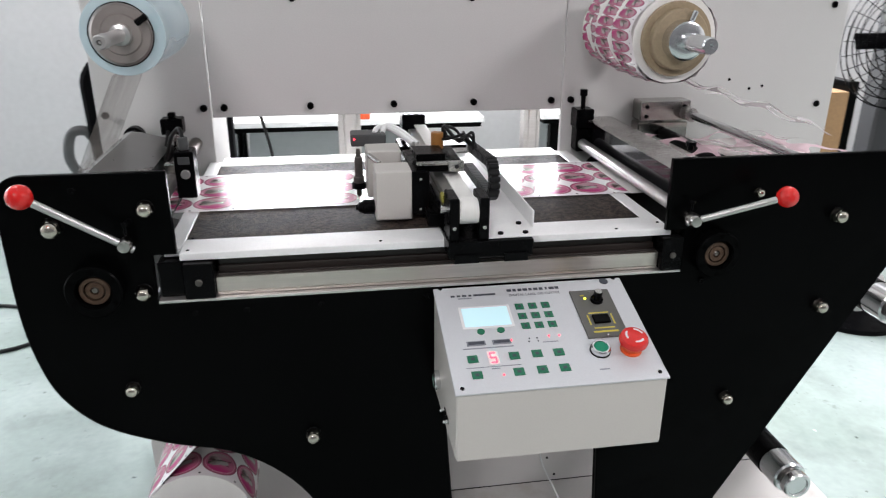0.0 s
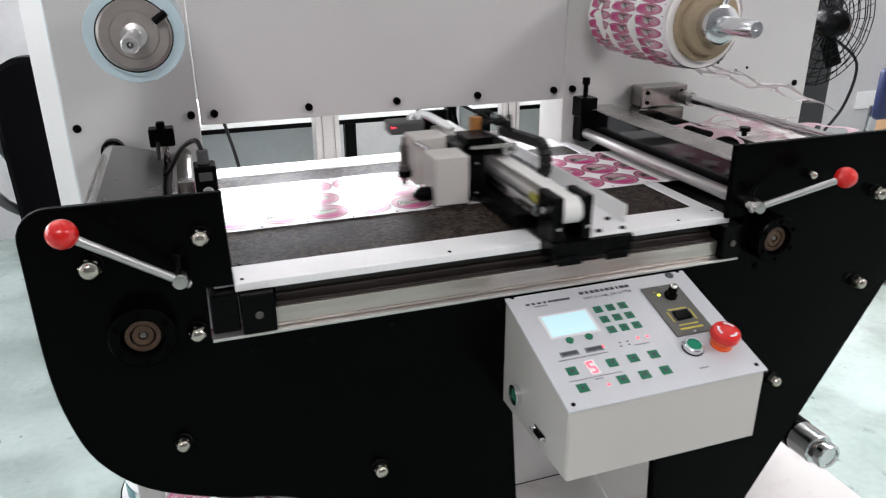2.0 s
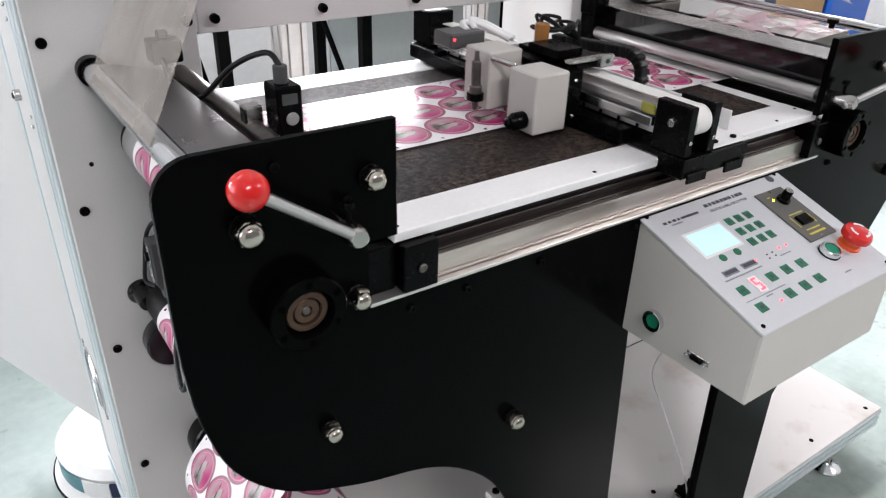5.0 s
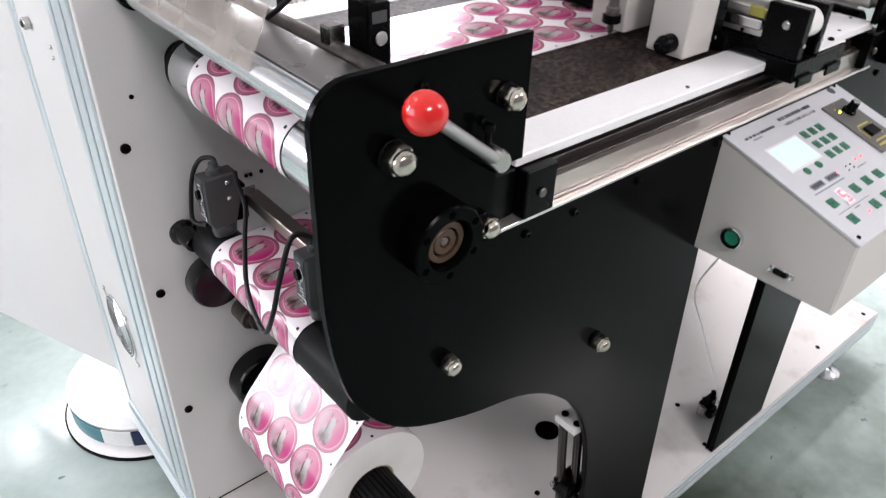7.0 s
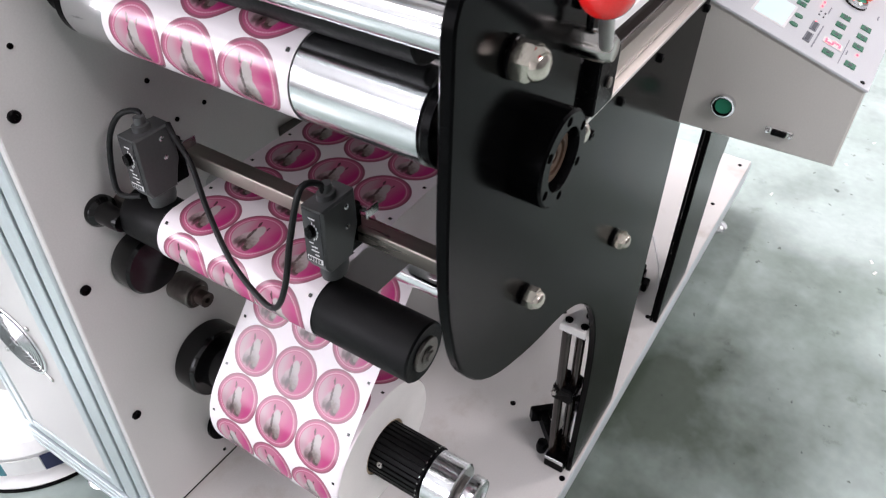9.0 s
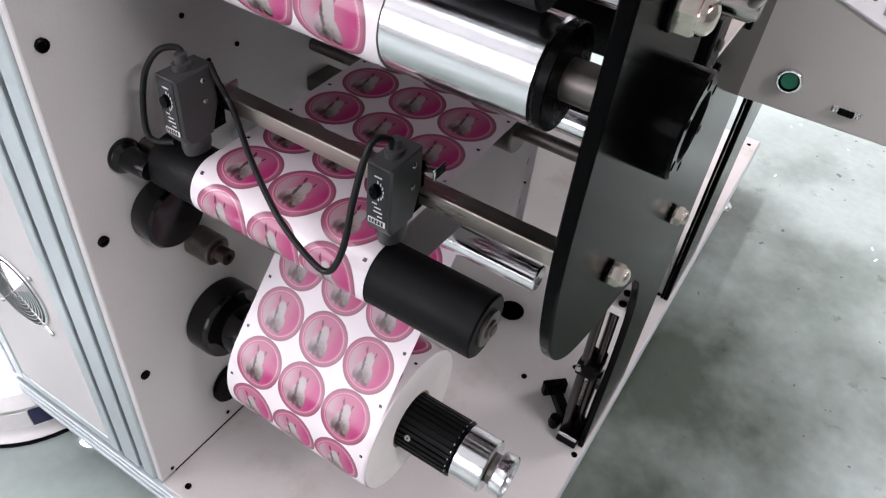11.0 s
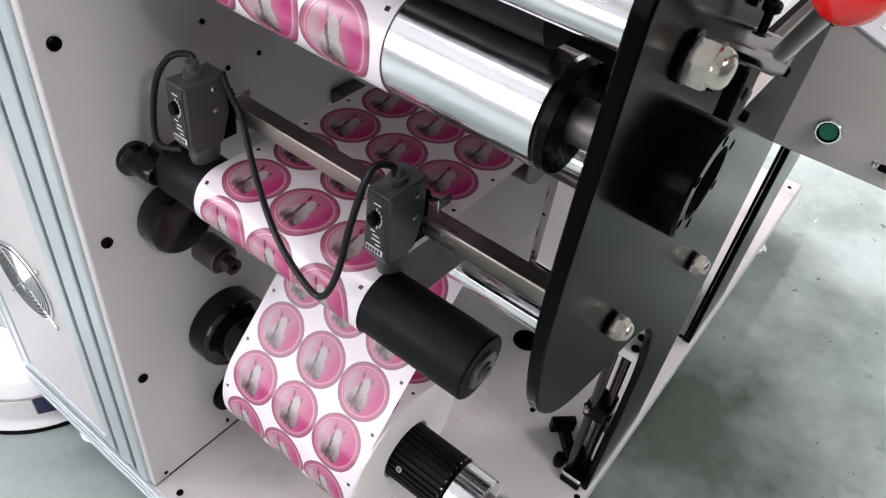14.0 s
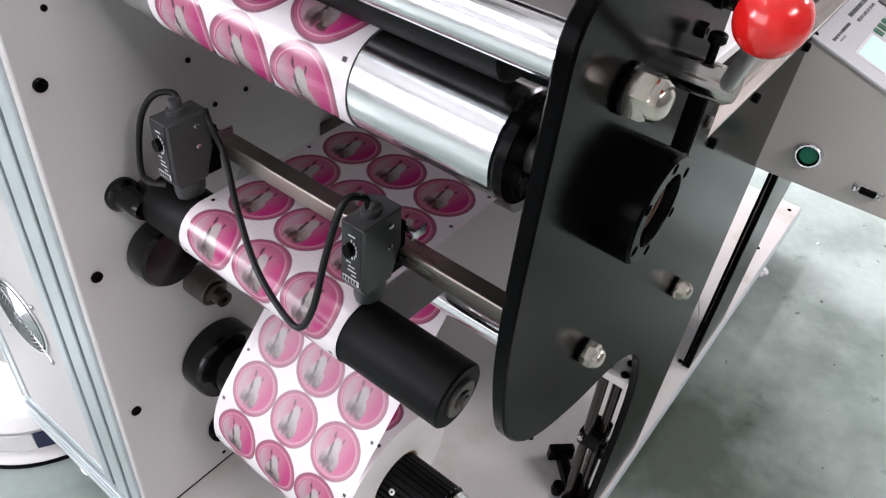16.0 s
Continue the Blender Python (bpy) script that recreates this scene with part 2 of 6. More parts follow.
def film_material(name, tint, clear, pleat=(0.3, 0.3, 0.3)):
    """Clear plastic film: mostly see-through with a gloss on top."""
    m = bpy.data.materials.new(name)
    m.use_nodes = True
    nt = m.node_tree
    out = nt.nodes["Material Output"]
    b = nt.nodes["Principled BSDF"]
    b.inputs["Base Color"].default_value = (*tint, 1)
    b.inputs["Roughness"].default_value = 0.12
    tr = nt.nodes.new("ShaderNodeBsdfTransparent")
    tr.inputs[0].default_value = (0.97, 0.98, 0.98, 1)
    noise_ = nt.nodes.new("ShaderNodeTexNoise")
    noise_.inputs["Scale"].default_value = 18
    co = nt.nodes.new("ShaderNodeTexCoord")
    mp = nt.nodes.new("ShaderNodeMapping")
    mp.inputs["Scale"].default_value = pleat
    nt.links.new(co.outputs["Object"], mp.inputs[0]), nt.links.new(mp.outputs[0], noise_.inputs[0])
    rg = nt.nodes.new("ShaderNodeMapRange")
    rg.inputs["To Min"].default_value, rg.inputs["To Max"].default_value = max(0.0, 0.7 - clear), min(1.0, 1.3 - clear)
    nt.links.new(noise_.outputs[0], rg.inputs[0])
    mix = nt.nodes.new("ShaderNodeMixShader")
    nt.links.new(rg.outputs[0], mix.inputs[0])
    nt.links.new(tr.outputs[0], mix.inputs[1]), nt.links.new(b.outputs[0], mix.inputs[2])
    nt.links.new(mix.outputs[0], out.inputs[0])
    return m


FILM = film_material("clear_film", (0.36, 0.32, 0.28), 0.46, (1.0, 1.2, 0.10))     # pleats run down the film
FILM_ROLL = film_material("blue_tinted_film_roll", (0.62, 0.78, 0.84), 0.42)

PITCH_U, PITCH_V, WEB_W = 0.0680, 0.0685, 0.222


def label_material(name, holes=False):
    """Glossy white web printed with three columns of round pink labels and small black register marks; u and v in metres."""
    m = bpy.data.materials.new(name)
    m.use_nodes = True
    nt = m.node_tree
    b = nt.nodes["Principled BSDF"]

    def put(socket, value):
        if isinstance(value, (int, float)):
            socket.default_value = value
        else:
            nt.links.new(value, socket)

    def math_(op, a, c=0.0, d=None):
        n = nt.nodes.new("ShaderNodeMath")
        n.operation = op
        put(n.inputs[0], a), put(n.inputs[1], c)
        if d is not None:
            put(n.inputs[2], d)
        return n.outputs[0]

    def smooth(v, a, c):
        n = nt.nodes.new("ShaderNodeMapRange")
        n.interpolation_type = "SMOOTHSTEP"
        put(n.inputs[0], v)
        n.inputs[1].default_value, n.inputs[2].default_value = a, c
        return n.outputs[0]

    def blend(f, a, c):
        n = nt.nodes.new("ShaderNodeMixRGB")
        put(n.inputs[0], f)
        for s, v in ((n.inputs[1], a), (n.inputs[2], c)):
            if isinstance(v, tuple):
                s.default_value = (*v, 1)
            else:
                nt.links.new(v, s)
        return n.outputs[0]

    uv = nt.nodes.new("ShaderNodeUVMap")
    sep = nt.nodes.new("ShaderNodeSeparateXYZ")
    nt.links.new(uv.outputs[0], sep.inputs[0])
    u, v = sep.outputs[0], sep.outputs[1]
    edge = (WEB_W - 3 * PITCH_U) / 2
    col = math_("DIVIDE", math_("SUBTRACT", u, edge), PITCH_U)
    row = math_("DIVIDE", v, PITCH_V)
    a = math_("MULTIPLY", math_("SUBTRACT", math_("FRACT", col), 0.5), PITCH_U)
    c = math_("MULTIPLY", math_("SUBTRACT", math_("FRACT", row), 0.5), PITCH_V)
    inside = math_("MULTIPLY", math_("GREATER_THAN", col, 0.0), math_("LESS_THAN", col, 3.0))
    r = math_("SQRT", math_("ADD", math_("MULTIPLY", a, a), math_("MULTIPLY", c, c)))
    e = 0.0004
    disc = math_("MULTIPLY", smooth(r, 0.0340 + e, 0.0340 - e), inside)
    inner = smooth(r, 0.0262 + e, 0.0262 - e)
    rim = smooth(r, 0.0306, 0.0318)
    ang = math_("ARCTAN2", a, c)
    dash = math_("GREATER_THAN", math_("SINE", math_("MULTIPLY", ang, 60.0)), -0.2)
    stitch = math_("MULTIPLY", math_("MULTIPLY", smooth(r, 0.0273, 0.0277), smooth(r, 0.0291, 0.0286)), math_("ADD", math_("MULTIPLY", dash, 0.35), 0.55))
    grad = smooth(math_("SUBTRACT", a, math_("MULTIPLY", c, 0.15)), 0.001, 0.022)
    shade = smooth(math_("SUBTRACT", math_("MULTIPLY", a, -1.0), math_("MULTIPLY", c, 0.25)), 0.004, 0.022)
    back = blend(shade, blend(grad, (0.45, 0.120, 0.215), (0.43, 0.024, 0.155)), (0.44, 0.27, 0.31))
    # the pale animal in the middle: neck, head, two ears, dark mane and muzzle
    wob = nt.nodes.new("ShaderNodeTexNoise")
    wob.inputs["Scale"].default_value, wob.inputs["Detail"].default_value = 240, 4
    nt.links.new(uv.outputs[0], wob.inputs[0])
    wv = math_("MULTIPLY", math_("SUBTRACT", wob.outputs[0], 0.5), 0.0035)

    def oval(x0, y0, rx, ry, turn=0.0, lo=1.25, hi=0.75):
        ct, st = math.cos(radians(turn)), math.sin(radians(turn))
        dx, dy = math_("ADD", math_("SUBTRACT", a, x0), wv), math_("SUBTRACT", c, y0)
        xx = math_("DIVIDE", math_("ADD", math_("MULTIPLY", dx, ct), math_("MULTIPLY", dy, st)), rx)
        yy = math_("DIVIDE", math_("SUBTRACT", math_("MULTIPLY", dy, ct), math_("MULTIPLY", dx, st)), ry)
        return smooth(math_("ADD", math_("MULTIPLY", xx, xx), math_("MULTIPLY", yy, yy)), lo, hi)

    body = math_("MAXIMUM", oval(-0.0006, 0.0050, 0.0060, 0.0108, 12), oval(0.0032, -0.0105, 0.0068, 0.0120, 10))
    neck = oval(-0.0082, -0.0090, 0.0062, 0.0135, -16, 1.5, 0.5)
    ears = math_("MAXIMUM", oval(-0.0090, 0.0162, 0.0015, 0.0046, 17), oval(0.0041, 0.0150, 0.0011, 0.0033, 0))
    dark = math_("MAXIMUM", oval(-0.0062, -0.0010, 0.0017, 0.0105, 8, 1.7, 0.4), oval(-0.0050, -0.0165, 0.0034, 0.0072, 4, 1.8, 0.3))
    muzzle = oval(0.0034, -0.0212, 0.0054, 0.0030, -8, 1.5, 0.5)
    nose = oval(0.0058, -0.0172, 0.0026, 0.0030)
    fur = math_("MULTIPLY", wv, 3.0)
    pale = smooth(math_("ADD", math_("ADD", math_("MULTIPLY", a, 0.5), math_("MULTIPLY", c, 0.85)), fur), -0.017, 0.004)
    tone = blend(pale, (0.090, 0.064, 0.053), (0.42, 0.38, 0.37))
    pic = blend(math_("MULTIPLY", neck, 0.85), back, blend(smooth(math_("ADD", c, fur), -0.020, -0.002), (0.048, 0.031, 0.026), (0.40, 0.33, 0.34)))
    pic = blend(math_("MULTIPLY", body, 0.95), pic, tone)
    pic = blend(math_("MULTIPLY", dark, 0.85), pic, (0.032, 0.020, 0.016))
    pic = blend(math_("MULTIPLY", muzzle, 0.75), pic, (0.042, 0.027, 0.023))
    pic = blend(math_("MULTIPLY", nose, 0.6), pic, (0.26, 0.21, 0.20))
    pic = blend(math_("MULTIPLY", ears, 0.9), pic, (0.070, 0.026, 0.034))
    ring = blend(rim, blend(stitch, (0.42, 0.095, 0.180), (0.64, 0.31, 0.41)), (0.26, 0.080, 0.125))
    lab = blend(inner, ring, pic)
    # register marks on both edges
    du = math_("MINIMUM", math_("ABSOLUTE", math_("SUBTRACT", u, 0.0075)), math_("ABSOLUTE", math_("SUBTRACT", u, WEB_W - 0.0075)))
    dv = math_("SUBTRACT", PITCH_V / 2, math_("ABSOLUTE", c))
    mark = math_("MULTIPLY", math_("LESS_THAN", du, 0.0021), math_("LESS_THAN", dv, 0.0019))
    base = blend(disc, (0.82, 0.760, 0.785), lab)
    base = blend(mark, base, (0.02, 0.02, 0.02))
    nt.links.new(base, b.inputs["Base Color"])
    b.inputs["Roughness"].default_value = 0.21
    b.inputs["Specular IOR Level"].default_value = 0.70
    return m


LABELS = label_material("printed_label_web")


# ---- builders ----
def thing(name, base, label, category, group="", kind=""):
    ob = new(name)
    ob.location = base
    ob.empty_display_size = 0.05
    bpy.context.view_layer.update()
    return tagged(ob, label, category, group, kind)


def origin_of(ob):
    p = Vector((0, 0, 0))
    while ob is not None:
        p += ob.location
        ob = ob.parent
    return p


def finish(bm, smooth=35):
    bmesh.ops.recalc_face_normals(bm, faces=bm.faces)
    for f in bm.faces:
        f.smooth = True
    for e in bm.edges:
        if len(e.link_faces) == 2:
            e.smooth = e.calc_face_angle(0) < radians(smooth)
        else:
            e.smooth = False


def part(name, bm, material, parent, label="", at=None):
    """One mesh object under a thing or part; the bmesh is in world metres, or in its own space with at as its place."""
    finish(bm)
    o = origin_of(parent) if parent is not None else Vector((0, 0, 0))
    if at is None:
        bmesh.ops.translate(bm, verts=bm.verts, vec=-o)
    me = bpy.data.meshes.new(name)
    bm.to_mesh(me)
    bm.free()
    me.materials.append(material)
    ob = new(name, me)
    if at is not None:
        ob.location = Vector(at) - o
    ob.parent = parent
    if label:
        ob["label"] = label
    return ob


def box(x0, x1, y0, y1, z0, z1, bevel=0.001, bm=None, seg=1):
    own = bmesh.new()
    bmesh.ops.create_cube(own, size=1)
    for v in own.verts:
        v.co = Vector((x0 + (v.co.x + 0.5) * (x1 - x0), y0 + (v.co.y + 0.5) * (y1 - y0), z0 + (v.co.z + 0.5) * (z1 - z0)))
    b = min(bevel, 0.45 * min(abs(x1 - x0), abs(y1 - y0), abs(z1 - z0)))
    if b > 0:
        bmesh.ops.bevel(own, geom=own.edges, offset=b, segments=seg, affect="EDGES", profile=0.5)
    return join(bm, own)


def join(bm, own):
    if bm is None:
        return own
    me = bpy.data.meshes.new("tmp")
    own.to_mesh(me)
    own.free()
    bm.from_mesh(me)
    bpy.data.meshes.remove(me)
    return bm


def lathe(p, axis, profile, seg=32, bm=None):
    """A turned solid: profile of (distance along the axis, radius) from p."""
    own = bmesh.new()
    ax = Vector(axis).normalized()
    sx = ax.orthogonal().normalized()
    sy = ax.cross(sx)
    p = Vector(p)
    rings = []
    for d, r in profile:
        if r <= 1e-6:
            rings.append([own.verts.new(p + ax * d)])
        else:
            rings.append([own.verts.new(p + ax * d + (sx * math.cos(t) + sy * math.sin(t)) * r) for t in (2 * math.pi * i / seg for i in range(seg))])
    for a, b in zip(rings, rings[1:]):
        for i in range(seg):
            j = (i + 1) % seg
            if len(a) == 1 and len(b) == 1:
                continue
            if len(a) == 1:
                own.faces.new((a[0], b[i], b[j]))
            elif len(b) == 1:
                own.faces.new((a[i], a[j], b[0]))
            else:
                own.faces.new((a[i], a[j], b[j], b[i]))
    return join(bm, own)


def rod(p, q, r, seg=24, bevel=0.001, bm=None):
    d = (Vector(q) - Vector(p)).length
    b = min(bevel, r * 0.4, d * 0.4)
    return lathe(p, Vector(q) - Vector(p), [(0, 0), (0, r - b), (b, r), (d - b, r), (d, r - b), (d, 0)], seg, bm)


def ring(p, axis, r0, r1, depth, seg=32, bm=None):
    b = 0.0008
    return lathe(p, axis, [(0, r0), (0, r1 - b), (b, r1), (depth - b, r1), (depth, r1 - b), (depth, r0), (0, r0)], seg, bm)


def hose(points, r, seg=10, bm=None, steps=6):
    """A round cable or tube along a smooth line through the points."""
    pts = [Vector(p) for p in points]
    line = []
    n = len(pts)
    for i in range(n - 1):
        p0, p1, p2, p3 = pts[max(i - 1, 0)], pts[i], pts[i + 1], pts[min(i + 2, n - 1)]
        for k in range(steps):
            t = k / steps
            line.append(0.5 * ((2 * p1) + (p2 - p0) * t + (2 * p0 - 5 * p1 + 4 * p2 - p3) * t * t + (3 * p1 - p0 - 3 * p2 + p3) * t ** 3))
    line.append(pts[-1])
    own = bmesh.new()
    rings, up = [], None
    for i, p in enumerate(line):
        d = (line[min(i + 1, len(line) - 1)] - line[max(i - 1, 0)]).normalized()
        if up is None:
            up = d.orthogonal().normalized()
        up = (up - d * up.dot(d)).normalized()
        side = d.cross(up)
        rings.append([own.verts.new(p + (up * math.cos(a) + side * math.sin(a)) * r) for a in (2 * math.pi * k / seg for k in range(seg))])
    for a, b in zip(rings, rings[1:]):
        for i in range(seg):
            j = (i + 1) % seg
            own.faces.new((a[i], a[j], b[j], b[i]))
    own.faces.new(rings[0][::-1]), own.faces.new(rings[-1])
    return join(bm, own)


def plate(outline, axis, d0, d1, bevel=0.001, bm=None):
    """A flat plate: outline in the plane across the axis ('y': x, z; 'x': y, z; 'z': x, y), from d0 to d1."""
    own = bmesh.new()

    def place(a, b, d):
        return {"y": (a, d, b), "x": (d, a, b), "z": (a, b, d)}[axis]
    lo = [own.verts.new(place(a, b, d0)) for a, b in outline]
    hi = [own.verts.new(place(a, b, d1)) for a, b in outline]
    n = len(outline)
    f0, f1 = own.faces.new(lo[::-1]), own.faces.new(hi)
    for i in range(n):
        own.faces.new((lo[i], lo[(i + 1) % n], hi[(i + 1) % n], hi[i]))
    bmesh.ops.recalc_face_normals(own, faces=own.faces)
    if bevel:
        bmesh.ops.bevel(own, geom=list(f0.edges) + list(f1.edges), offset=bevel, segments=1, affect="EDGES")
    return join(bm, own)


def arc(cx, cy, r, a0, a1, n):
    return [(cx + r * math.cos(radians(a0 + (a1 - a0) * i / n)), cy + r * math.sin(radians(a0 + (a1 - a0) * i / n))) for i in range(n + 1)]


def bend(points, steps=5):
    """A smooth open line through 2D points."""
    out, n = [], len(points)
    for i in range(n - 1):
        p0, p1, p2, p3 = points[max(i - 1, 0)], points[i], points[i + 1], points[min(i + 2, n - 1)]
        for k in range(steps):
            t = k / steps
            out.append(tuple(0.5 * ((2 * b) + (c - a) * t + (2 * a - 5 * b + 4 * c - d) * t * t + (3 * b - a - 3 * c + d) * t ** 3) for a, b, c, d in zip(p0, p1, p2, p3)))
    return out + [points[-1]]


def acorn(x, y, z, r, parent, washer=True):
    """A domed nut on the front of a plate, facing the room; y is the face that it sits on."""
    bm = bmesh.new()
    nut = lathe((x, y - 0.0025, z), (0, -1, 0), [(0, 0), (0, r * 1.0), (r * 0.12, r * 1.10), (r * 1.00, r * 1.10), (r * 1.16, r * 0.98), (r * 1.16, 0)], 6)
    join(bm, nut)
    lathe((x, y - 0.0025 - r * 1.10, z), (0, -1, 0), [(0, r * 0.93), (r * 0.26, r * 0.90), (r * 0.50, r * 0.74), (r * 0.66, r * 0.45), (r * 0.72, 0)], 20, bm)
    ob = part("acorn_nut", bm, NICKEL, parent, "nickel-plated domed nut")
    if washer:
        part("washer", ring((x, y - 0.0002, z), (0, -1, 0), r * 0.4, r * 1.14, 0.0035, 24), BLACK_METAL, ob)
    return ob


def cap_screw(x, y, z, parent, r=0.0055, axis=(0, -1, 0), depth=0.005):
    return part("cap_screw", lathe((x, y, z), axis, [(-0.001, 0), (-0.001, r), (depth * 0.8, r), (depth, r * 0.85), (depth, r * 0.5), (depth * 0.5, r * 0.5), (depth * 0.5, 0)], 12), BLACK_METAL, parent)


# ---- room ----
ROOM_X0, ROOM_X1, ROOM_Y0, ROOM_Z1 = -4.2, 5.0, -3.2, 3.5


def wall(name, bm, label):
    ob = part(name, bm, WALL, None)
    return tagged(ob, label, "wall", kind="structure")


tagged(part("floor", box(ROOM_X0 - 0.2, ROOM_X1 + 0.2, ROOM_Y0 - 0.2, BACK_Y + 0.3, -0.1, 0, 0), FLOOR, None), "pale green sealed concrete floor with scuffs and stains, darker by the machine", "floor", kind="structure")
tagged(part("ceiling", box(ROOM_X0, ROOM_X1, ROOM_Y0, BACK_Y, ROOM_Z1, ROOM_Z1 + 0.1, 0), CEIL, None), "plain white painted ceiling", "ceiling", kind="structure")
# never in view; its dark colour holds down the light from the front
tagged(part("wall_south", box(ROOM_X0, ROOM_X1, ROOM_Y0 - 0.15, ROOM_Y0, 0, ROOM_Z1, 0), DIM_WALL, None), "unseen workshop wall, made dark grey to cut bounced light", "wall", kind="structure")
bm = box(ROOM_X0 - 0.15, ROOM_X0, ROOM_Y0, WEST_Y[0], 0, ROOM_Z1, 0)
box(ROOM_X0 - 0.15, ROOM_X0, WEST_Y[1], BACK_Y, 0, ROOM_Z1, 0, bm)
box(ROOM_X0 - 0.15, ROOM_X0, WEST_Y[0], WEST_Y[1], 0, WEST_Z[0], 0, bm)
box(ROOM_X0 - 0.15, ROOM_X0, WEST_Y[0], WEST_Y[1], WEST_Z[1], ROOM_Z1, 0, bm)
wall("wall_west", bm, "white painted workshop wall with a broad window")
win = thing("window_4", (ROOM_X0 - 0.05, sum(WEST_Y) / 2, WEST_Z[0]), "broad white framed workshop window with bright daylight outside", "window", kind="structure")
for k in range(4):
    y = WEST_Y[0] + 0.03 + (WEST_Y[1] - WEST_Y[0] - 0.06) * k / 3
    part("window_frame", box(ROOM_X0 - 0.09, ROOM_X0 - 0.04, y - 0.03, y + 0.03, WEST_Z[0], WEST_Z[1], 0.003), WOOD_WHITE, win)
wall("wall_east", box(ROOM_X1, ROOM_X1 + 0.15, ROOM_Y0, BACK_Y, 0, ROOM_Z1, 0), "plain white painted workshop wall")
bm = box(ROOM_X0, ROOM_X1, BACK_Y, BACK_Y + 0.2, 0, WIN_Z0, 0)
box(ROOM_X0, ROOM_X1, BACK_Y, BACK_Y + 0.2, WIN_Z1, ROOM_Z1, 0, bm)
xs = [ROOM_X0] + [v for cx, w, watts in WINDOWS for v in (cx - w / 2, cx + w / 2)] + [ROOM_X1]
for x0, x1 in zip(xs[::2], xs[1::2]):
    box(x0, x1, BACK_Y, BACK_Y + 0.2, WIN_Z0, WIN_Z1, 0, bm)
wall("wall_north", bm, "white painted workshop wall with three windows")
# window_1 is the added one, out of view
for i, (cx, w, watts) in enumerate(WINDOWS):
    win = thing("window_%d" % (i + 1), (cx, BACK_Y + 0.05, WIN_Z0), "white framed workshop window with bright daylight outside", "window", kind="structure")
    bm = box(cx - w / 2, cx - w / 2 + 0.05, BACK_Y + 0.03, BACK_Y + 0.09, WIN_Z0, WIN_Z1, 0.003)
    box(cx + w / 2 - 0.05, cx + w / 2, BACK_Y + 0.03, BACK_Y + 0.09, WIN_Z0, WIN_Z1, 0.003, bm)
    box(cx - 0.03, cx + 0.03, BACK_Y + 0.03, BACK_Y + 0.09, WIN_Z0 + 0.05, WIN_Z1 - 0.05, 0.003, bm)
    box(cx - w / 2 + 0.05, cx + w / 2 - 0.05, BACK_Y + 0.03, BACK_Y + 0.09, WIN_Z0, WIN_Z0 + 0.05, 0.003, bm)
    box(cx - w / 2 + 0.05, cx + w / 2 - 0.05, BACK_Y + 0.03, BACK_Y + 0.09, WIN_Z1 - 0.05, WIN_Z1, 0.003, bm)
    part("window_frame", bm, WOOD_WHITE, win)
for x, y, watts in TUBES:
    fix = thing("ceiling_light", (x, y, 3.5), "white fluorescent tube fitting under the ceiling", "ceiling light", "ceiling lights")
    part("housing", box(x - 0.65, x + 0.65, y - 0.15, y + 0.15, 3.32, 3.5, 0.005), WOOD_WHITE, fix)

# ---- the machine's frame ----
YF0, YF1 = 1.021, 1.031          # front and back of the black front plate
YB = 1.545                       # front of the white back plate
XL, XR = -0.405, 1.160           # ends of the back plate
OX0, OX1, OZ0, OZ1 = -0.190, 0.528, 1.000, 1.120   # opening behind the cutting deck
TOP = 2.0
BASE_Z = 0.150

mach = thing("label_cutting_machine", (0.35, 1.3, 0.0), "white and black roll-fed digital label cutting machine on levelling feet", "machine")

# white plates at the back, with a slot between them above the deck
part("back_plate", box(OX0 + 0.001, OX1 - 0.001, YB, YB + 0.012, OZ1, TOP, 0.0015), WHITE_COAT, mach, "white coated steel plate")
part("back_plate", plate([(XL, BASE_Z), (XR, BASE_Z), (XR, TOP), (OX1 + 0.001, TOP), (OX1 + 0.001, OZ0), (OX0 - 0.001, OZ0), (OX0 - 0.001, TOP), (XL, TOP)], "y", YB, YB + 0.012, 0.0015), WHITE_COAT, mach, "white coated steel plate cut out behind the deck")
for x in (-0.204, -0.165, 0.003, 0.171, 0.337, 0.504, 0.547):
    cap_screw(x, YB, 1.140, mach, 0.007, depth=0.009)
for x, z in ((-0.389, 1.130), (-0.384, 0.893), (-0.383, 0.651), (-0.382, 0.403), (1.125, 1.118), (1.125, 1.330), (0.80, 1.335), (0.33, 1.345), (-0.02, 1.345)):
    cap_screw(x, YB, z, mach, 0.007, depth=0.004)
# dots near z 0.80 stand for plain holes, drawn as small screw heads
for x, z in ((-0.362, 0.960), (-0.340, 0.735), (0.905, 1.175), (0.955, 1.155), (0.985, 1.160), (-0.222, 0.800), (-0.197, 0.800), (-0.151, 0.803), (-0.225, 0.865), (-0.240, 0.80), (-0.215, 0.80), (-0.262, 0.172), (-0.384, 0.163), (0.549, 0.222), (0.571, 0.168)):
    cap_screw(x, YB, z, mach, 0.0032, depth=0.002)

# cabinet behind the plates: two towers, upper and lower box, framed in aluminium section
CY0, CY1 = YB + 0.012, 1.915
part("cabinet_tower", box(XL + 0.035, OX0 - 0.02, CY0, CY1, 0.10, TOP, 0.002), WHITE_COAT, mach)
part("cabinet_tower", box(0.66, XR - 0.03, CY0, CY1, 0.10, TOP, 0.002), WHITE_COAT, mach)
part("cabinet_top", box(OX0 - 0.02, 0.66, CY0, CY1, 1.34, TOP, 0.002), WHITE_COAT, mach)
